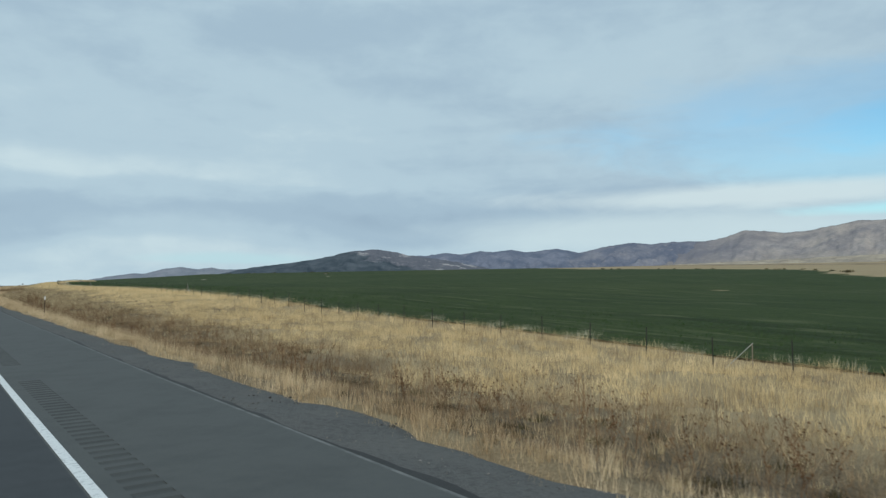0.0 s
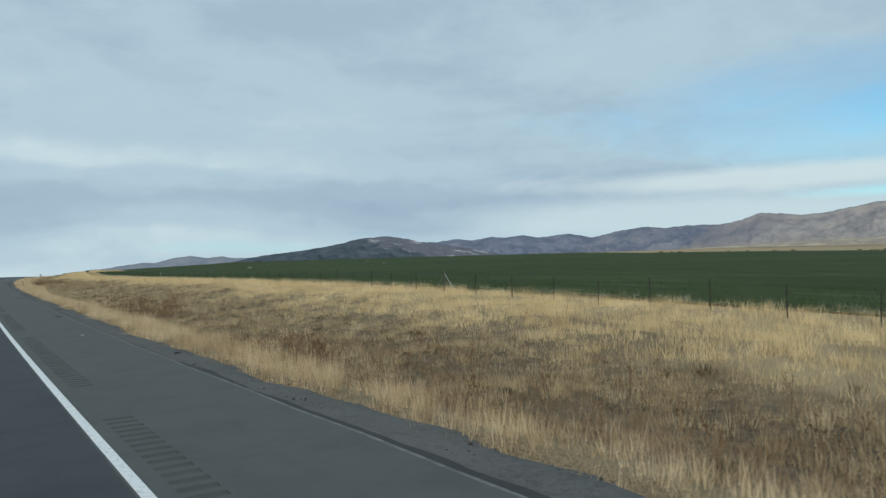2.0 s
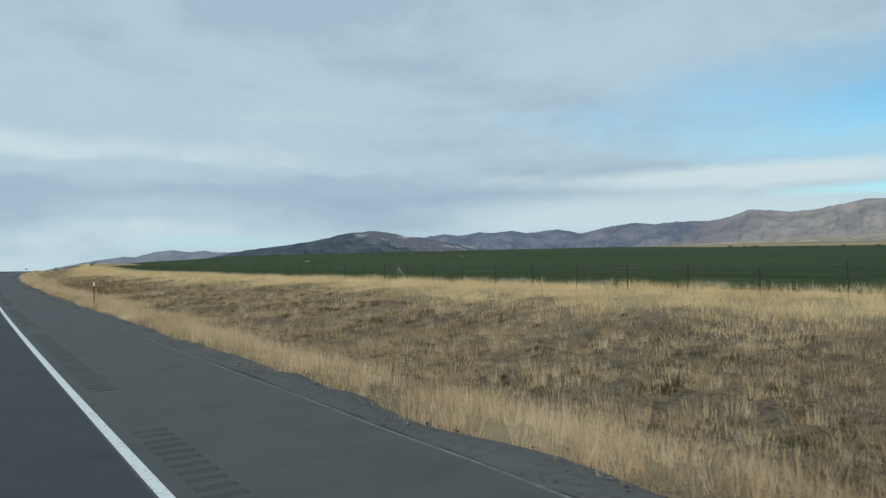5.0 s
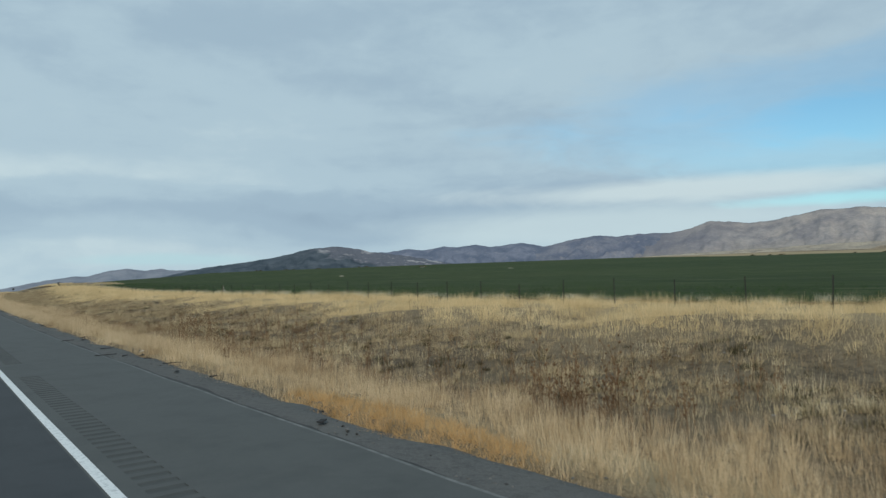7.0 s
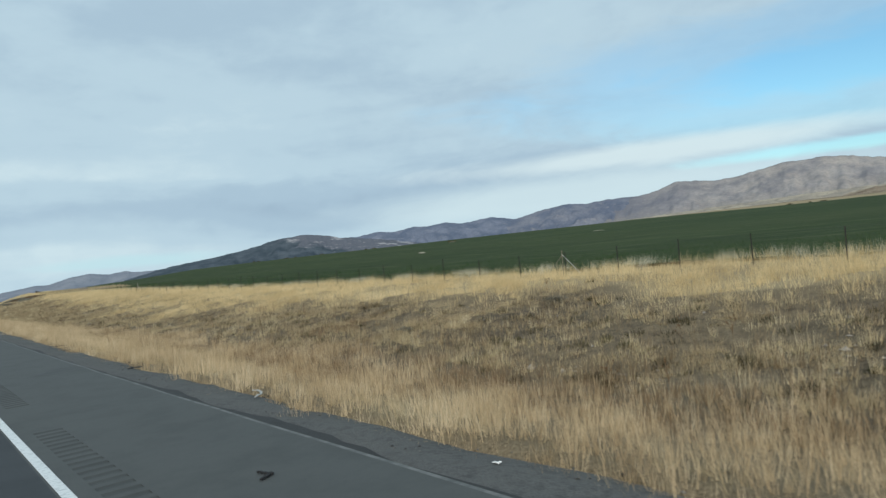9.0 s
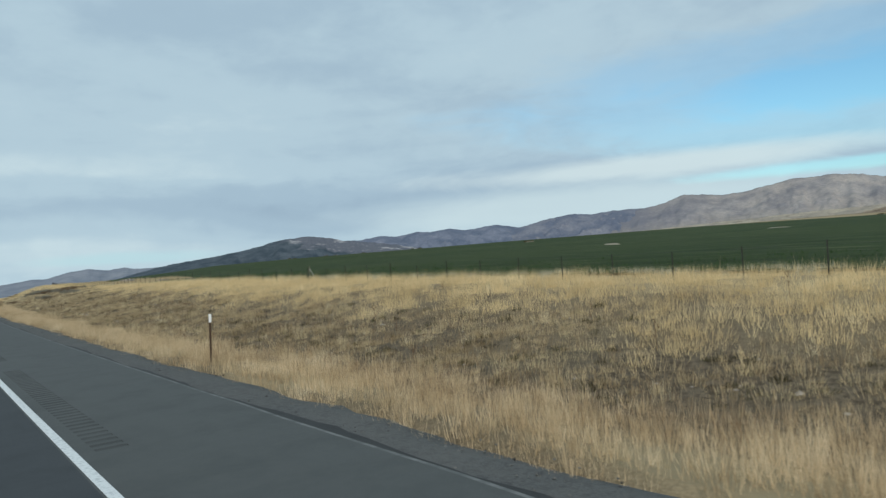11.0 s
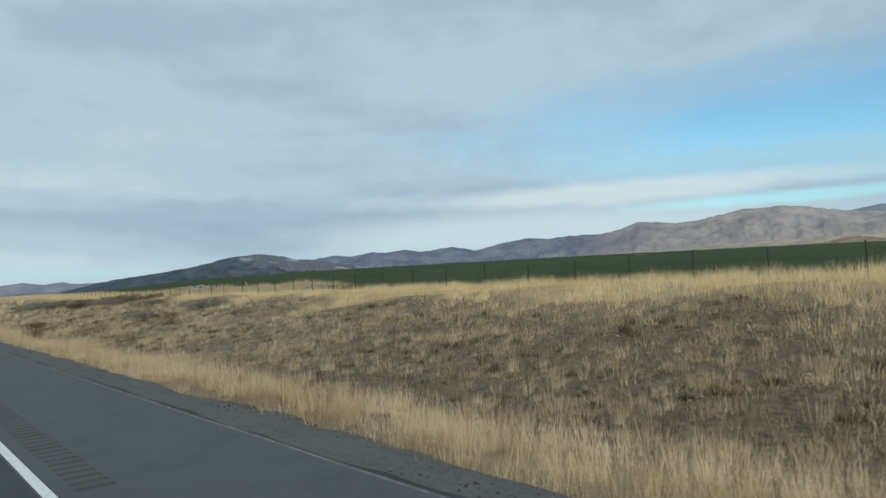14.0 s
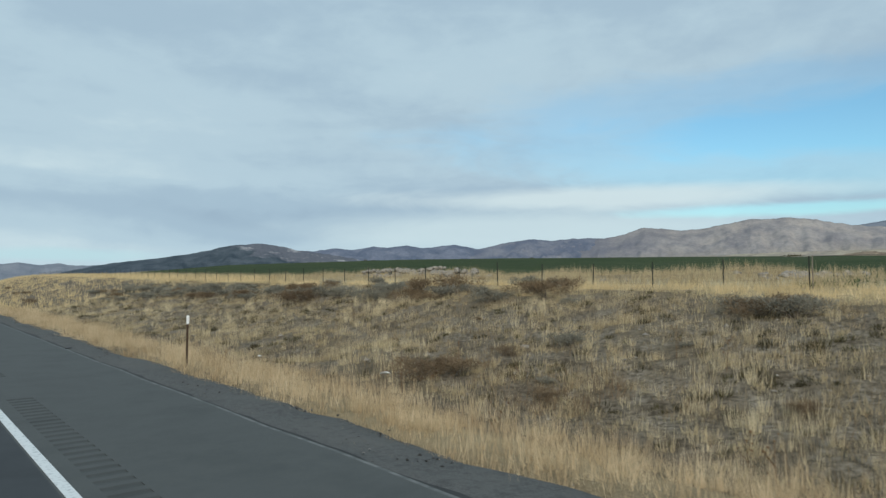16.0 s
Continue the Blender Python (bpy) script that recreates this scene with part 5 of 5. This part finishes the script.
def brace(s0, lean_both=True):
    back = -1 if lean_both else 1
    root = new("fence_brace")
    bm = bmesh.new()
    tube(bm, (0, 0, -0.2), (0, 0, 1.30 if lean_both else 1.1), 0.019)
    part("upright", bm, WOODP, root)
    bm = bmesh.new()
    tube(bm, (0, -0.02 * back, 1.12), (0.02, 1.14 * back, 0.05), 0.016)
    part("stay", bm, PIPE, root)
    if lean_both:
        bm = bmesh.new()
        tube(bm, (0, -0.02, 1.08), (0.02, 1.14, 0.05), 0.013)
        part("stay", bm, WOODP, root)
    tagged(root, "pale pipe brace post with slanting stays in the fence", "fence brace", "fence braces")
    return place(root, s0, FENCE_X + 0.25)


for s0 in (14.1, 88.2, 172.6, 257.0, 338.3):
    brace(s0, s0 != 14.1)
# a pipe gate frame in the fence
root = new("pipe_gate")
for y0 in (-2.2, 2.2):
    bm = bmesh.new()
    tube(bm, (0, y0, 0.0), (0, y0, 1.30), 0.02)
    part("gate_post", bm, WOODP, root)
bm = bmesh.new()
tube(bm, (0, -2.2, 1.28), (0, 2.2, 1.28), 0.009)
part("rail", bm, GALV, root)
bm = bmesh.new()
tube(bm, (0, -2.2, 1.24), (0.02, -3.2, 0.05), 0.02)
part("stay", bm, PIPE, root)
tagged(root, "grey wooden frame with a pale slanting stay in the fence", "gate")
place(root, 425.2, FENCE_X + 0.3)


# ---- delineators ----
def delineator():
    root = new("delineator_post")
    bm = bmesh.new()
    prof = [(-0.028, 0.012), (-0.016, 0.012), (-0.011, -0.014), (0.011, -0.014), (0.016, 0.012), (0.028, 0.012),
            (0.028, 0.016), (0.013, 0.016), (0.008, -0.010), (-0.008, -0.010), (-0.013, 0.016), (-0.028, 0.016)]
    lo = [bm.verts.new((x, y, -0.3)) for x, y in prof]
    hi = [bm.verts.new((x, y, 1.16)) for x, y in prof]
    n = len(prof)
    for k in range(n):
        bm.faces.new((lo[k], lo[(k + 1) % n], hi[(k + 1) % n], hi[k]))
    bm.faces.new(hi)
    part("post", bm, RUSTED, root, "brown steel channel post")
    bm = bmesh.new()
    m = bmesh.ops.create_cube(bm, size=1)
    for v in m["verts"]:
        v.co = Vector((v.co.x * 0.066, -0.004 + v.co.y * 0.046, 1.25 + v.co.z * 0.22))
    bmesh.ops.bevel(bm, geom=bm.edges[:], offset=0.008, segments=2, affect="EDGES")
    part("reflector", bm, WHITE, root, "white reflective sleeve")
    return tagged(root, "slim brown steel delineator with a white reflective top", "delineator", "roadside delineators")


d0 = delineator()
for k, s0 in enumerate((50.4, 174.2, 304.8, 434.6)):
    ob = d0 if k == 0 else copy_thing(d0, Matrix())
    place(ob, s0, 6.10, 0.0, 0.0, 1.0, -0.20)
    ob.rotation_euler[1] = (0.02, -0.015, 0.03, 0.01)[k]


# small signs far along the road
def far_sign(s0, x0, wide, high):
    root = new("road_sign")
    bm = bmesh.new()
    tube(bm, (0, 0, -0.3), (0, 0, high), 0.035)
    part("post", bm, POSTSTEEL, root)
    bm = bmesh.new()
    m = bmesh.ops.create_cube(bm, size=1)
    for v in m["verts"]:
        v.co = Vector((v.co.x * wide, -0.05 + v.co.y * 0.03, high - 0.25 + v.co.z * 0.7))
    bmesh.ops.bevel(bm, geom=bm.edges[:], offset=0.01, segments=1, affect="EDGES")
    part("panel", bm, POSTSTEEL, root, "dark back of the sign panel")
    tagged(root, "small dark road sign on a thin steel post", "road sign", "far road signs")
    return place(root, s0, x0, 0.0, 0.0, 1.0, float(fall(s0)) - 0.3)


far_sign(567.0, 6.6, 0.9, 2.1)
far_sign(630.0, -15.0, 1.1, 2.1)

# ---- roadside debris ----
def rubber_strip(length, width, bend, seed):
    """A torn, curled strip of tyre tread."""
    q = random.Random(seed)
    bm = bmesh.new()
    n = 14
    a, pos, rows_ = q.uniform(-0.3, 0.3), Vector((0, 0, 0)), []
    for k in range(n + 1):
        w = width * q.uniform(0.55, 1.1) / 2 * (0.5 if k in (0, n) else 1)
        z = 0.008 + 0.05 * min(1.0, length * 0.6) * abs(math.sin(k * 0.7 + seed)) * q.uniform(0.2, 1)
        nx = Vector((-math.sin(a), math.cos(a), 0))
        rows_.append([bm.verts.new(pos + nx * w + Vector((0, 0, z))), bm.verts.new(pos - nx * w + Vector((0, 0, z + q.uniform(-0.004, 0.012)))),
                      bm.verts.new(pos - nx * w + Vector((0, 0, z + 0.02))), bm.verts.new(pos + nx * w + Vector((0, 0, z + 0.022)))])
        pos = pos + Vector((math.cos(a), math.sin(a), 0)) * length / n
        a += bend / n + q.uniform(-0.12, 0.12)
    for u, v in zip(rows_, rows_[1:]):
        for k in range(4):
            bm.faces.new((u[k], v[k], v[(k + 1) % 4], u[(k + 1) % 4]))
    bm.faces.new(rows_[0])
    bm.faces.new(rows_[-1][::-1])
    bmesh.ops.recalc_face_normals(bm, faces=bm.faces[:])
    return bm


# along, across, length, width, bend, turn
STRIPS = [(225.0, 4.92, 0.9, 0.10, 0.4, 1.2), (214.1, 5.1, 0.5, 0.08, 0.8, 0.6), (212.4, 4.9, 0.8, 0.09, 0.5, 0.9), (211.7, 4.1, 0.6, 0.06, 0.3, 0.2), (207.7, 4.7, 0.5, 0.16, 0.2, 0.1),
           (204.7, 4.0, 0.75, 0.05, 0.3, 0.3), (204.5, 4.7, 0.35, 0.06, 0.5, 0.8), (204.4, 5.15, 0.5, 0.07, 1.6, 0.2), (203.4, 5.2, 0.4, 0.06, 3.4, 0.7), (201.7, 5.1, 0.6, 0.05, 0.2, 0.0),
           (241.28, 3.02, 0.3, 0.05, 0.15, 0.75), (235.1, 5.1, 0.8, 0.09, 0.4, 0.9), (225.0, 5.3, 0.5, 0.16, 0.4, 0.3), (241.36, 3.2, 0.3, 0.045, 0.1, 2.2), (254.1, 4.9, 0.45, 0.08, 0.3, 0.8)]
MORE_STRIPS = [(254.2, 5.0, 0.35, 0.12, 0.5, 0.2), (267.1, 5.2, 0.7, 0.06, 0.5, 0.3), (365.7, 4.4, 0.75, 0.12, 0.2, 0.1), (401.0, 3.9, 0.4, 0.09, 0.4, 0.3), (118.9, 3.65, 1.0, 0.07, 0.1, 0.0),
           (99.9, 5.25, 0.4, 0.07, 0.3, 0.2), (97.4, 4.6, 0.4, 0.05, 1.8, 0.1), (70.9, 4.7, 0.24, 0.09, 0.4, 0.5), (89.2, 3.8, 0.35, 0.05, 0.3, 0.1), (191.7, 4.65, 0.3, 0.12, 0.5, 0.4),
           (198.2, 5.2, 0.3, 0.1, 0.4, 0.8), (440.1, 4.33, 0.3, 0.1, 0.3, 0.5), (199.5, 4.8, 0.3, 0.08, 0.9, 0.6), (126.0, 4.9, 0.5, 0.1, 0.4, 0.7), (131.0, 4.7, 0.4, 0.1, 0.4, 0.7)]
for k, (s0, x0, ln, wd, bd, tn) in enumerate(STRIPS + MORE_STRIPS):
    ob = part("tyre_strip", rubber_strip(ln * 0.8, wd * 0.85, bd, k + 3), RUBBER)
    z0 = 0.0 if x0 < paved(s0) else -0.03 - 0.07 * min(1, (x0 - float(paved(s0))) / 1.3)
    place(ob, s0, x0, tn, 0.0, 1.0, z0)
    tagged(ob, "torn black strip of tyre tread lying beside the road", "tyre debris", "tyre strips")

LITTERS = [(239.8, 4.96, 0.06), (228.5, 5.1, 0.09), (361.6, 2.84, 0.05), (77.7, 3.46, 0.05), (430.8, 9.6, 0.16), (437.4, 9.3, 0.12), (348.9, 10.2, 0.12), (206.0, 5.6, 0.08), (420.0, 5.6, 0.1), (172.2, 10.6, 0.18)]
for k, (s0, x0, sz) in enumerate(LITTERS):
    q = random.Random(k)
    bm = bmesh.new()
    bmesh.ops.create_grid(bm, x_segments=4, y_segments=3, size=0.5)
    for v in bm.verts:
        v.co = Vector((v.co.x * sz * 1.4, v.co.y * sz, q.uniform(0.0, 0.35) * sz))
    ext = bmesh.ops.extrude_face_region(bm, geom=bm.faces[:])
    for v in ext["geom"]:
        if isinstance(v, bmesh.types.BMVert):
            v.co.z += 0.006
    ob = part("litter", bm, LITTER)
    z0 = None if x0 > 5.8 else (0.0 if x0 < paved(s0) else -0.09)
    place(ob, s0, x0, q.uniform(0, 6), 0.16 if x0 > 8 else 0.012, 1.0, z0)
    tagged(ob, "crumpled scrap of white litter by the roadside", "litter", "litter scraps")

ob = part("pale_strip", rubber_strip(0.9, 0.04, 1.2, 41), PIPE)
place(ob, 246.3, 5.1, 0.6, 0.0, 1.0, -0.08)
tagged(ob, "curled pale plastic strip on the gravel verge", "litter", "litter scraps")

# looping tar stain on the shoulder
co, fa = [], []


def smear(points, half):
    """A flat stroke of uneven width through points (x, s)."""
    k0 = len(co)
    for k, (x0, s0) in enumerate(points):
        x1, s1 = points[min(k + 1, len(points) - 1)]
        x2, s2 = points[max(k - 1, 0)]
        dx_, ds_ = x1 - x2, s1 - s2
        n_ = max(math.hypot(dx_, ds_), 1e-6)
        w = half * (0.75 + 0.45 * math.sin(k * 1.3) * math.sin(k * 0.37 + 1)) * min(1.0, 0.3 + k * 0.2, 0.3 + (len(points) - 1 - k) * 0.2)
        for e_ in (-w, w):
            px, py = centre(s0 + e_ * dx_ / n_, x0 - e_ * ds_ / n_)
            co.append((px, py, 0.0042))
    for k in range(len(points) - 1):
        fa.append((k0 + 2 * k, k0 + 2 * k + 1, k0 + 2 * k + 3, k0 + 2 * k + 2))


smear([(3.72 + 0.56 * math.cos(a) + 0.08 * math.cos(2.6 * a), 256.0 + 0.36 * math.sin(a) + 0.08 * math.sin(3 * a)) for a in np.linspace(0.3, 5.9, 44)], 0.10)
smear([(3.5 + 0.05 * k, 255.1 + 0.02 * k) for k in range(7)], 0.07)
stain = mesh_from("tar_stain", co, fa, TAR)
tagged(stain, "dark looping tar stain on the asphalt shoulder", "stain", kind="structure")

# brush and small trees along the far side of the field, joined
q = random.Random(91)
co, fa = [], []
for k in range(60):
    if 18 <= k < 46:
        continue
    s0 = q.uniform(80, 480)
    x0 = float(field_far(s0)) + q.gauss(3, 1.5)
    if k >= 46:
        s0, x0 = ((653, 177), (640, 214), (655, 160), (509, 198), (668, 140))[k % 5]
        s0, x0 = s0 + q.gauss(0, 2.5), x0 + q.gauss(0, 3.0)
    px, py = track(s0, x0)
    c = Vector((float(px), float(py), float(land(s0, x0))))
    wide, high = q.uniform(0.8, 3.0), q.uniform(0.25, 0.7)
    if k >= 46:
        wide, high = q.uniform(1.0, 2.2), q.uniform(0.35, 0.7)
    for _ in range(70):
        p = c + Vector((q.gauss(0, wide * 0.4), q.gauss(0, wide * 0.4), abs(q.gauss(0.35, 0.3)) * high))
        sd = Vector((q.gauss(0, 1), q.gauss(0, 1), q.gauss(0, 0.4))).normalized() * q.uniform(0.10, 0.24)
        k0 = len(co)
        co.extend([tuple(p - sd), tuple(p + sd), tuple(p + Vector((0, 0, q.uniform(0.2, 0.45))))])
        fa.append((k0, k0 + 1, k0 + 2))
tagged(mesh_from("far_brush", co, fa, CUSHION), "dark brush scattered along the far edge of the field", "brush", kind="stuff")


# bare straw-coloured patches in the hay field, a hand's breadth above the crop
for s0, x0, along, across in ((361.0, 88.7, 3.2, 0.7), (370.5, 156.0, 4.0, 1.0), (508.0, 196.0, 7.0, 1.8)):
    q = random.Random(int(s0))
    co, fa = [], []
    n = 36
    for ring_ in (0.0, 0.55, 1.0):
        for k in range(n):
            a = 6.28318 * k / n
            w = ring_ * (1 + 0.22 * math.sin(3 * a + s0) + 0.13 * math.sin(7 * a) + q.uniform(-0.06, 0.06))
            ps, px_ = s0 + math.cos(a) * along * w * 0.9, x0 + math.sin(a) * across * w + math.cos(a) * along * w * 0.42
            px, py = track(ps, px_)
            co.append((float(px), float(py), float(land(ps, px_)) + (0.24 if ring_ < 1 else 0.06)))
    for b in (0, n):
        for k in range(n):
            fa.append((b + k, b + (k + 1) % n, b + n + (k + 1) % n, b + n + k))
    tagged(mesh_from("bare_patch", co, fa, FOOT), "pale straw-coloured bare patch in the hay field", "field", kind="stuff")

# ploughed brown strip on the plain beyond the hay field
ss = np.arange(60, 1000, 15.0)
strip_a, strip_b = 690 + 14 * wave(ss, 0 * ss, 81, 160), 742 + 18 * wave(ss, 0 * ss, 82, 120)
co, fa = [], []
for k, s0 in enumerate(ss):
    for x0, lift in ((strip_a[k], 0.05), (strip_a[k] + 8, 0.5), (strip_b[k], 0.5), (strip_b[k] + 8, 0.05)):
        px, py = track(s0, x0)
        co.append((float(px), float(py), float(land(s0, x0)) + lift))
for k in range(len(ss) - 1):
    for j in range(3):
        fa.append((4 * k + j, 4 * k + j + 1, 4 * k + j + 5, 4 * k + j + 4))
tagged(mesh_from("ploughed_strip", co, fa, KNOLL), "brown ploughed strip on the plain beyond the field", "field", kind="structure")
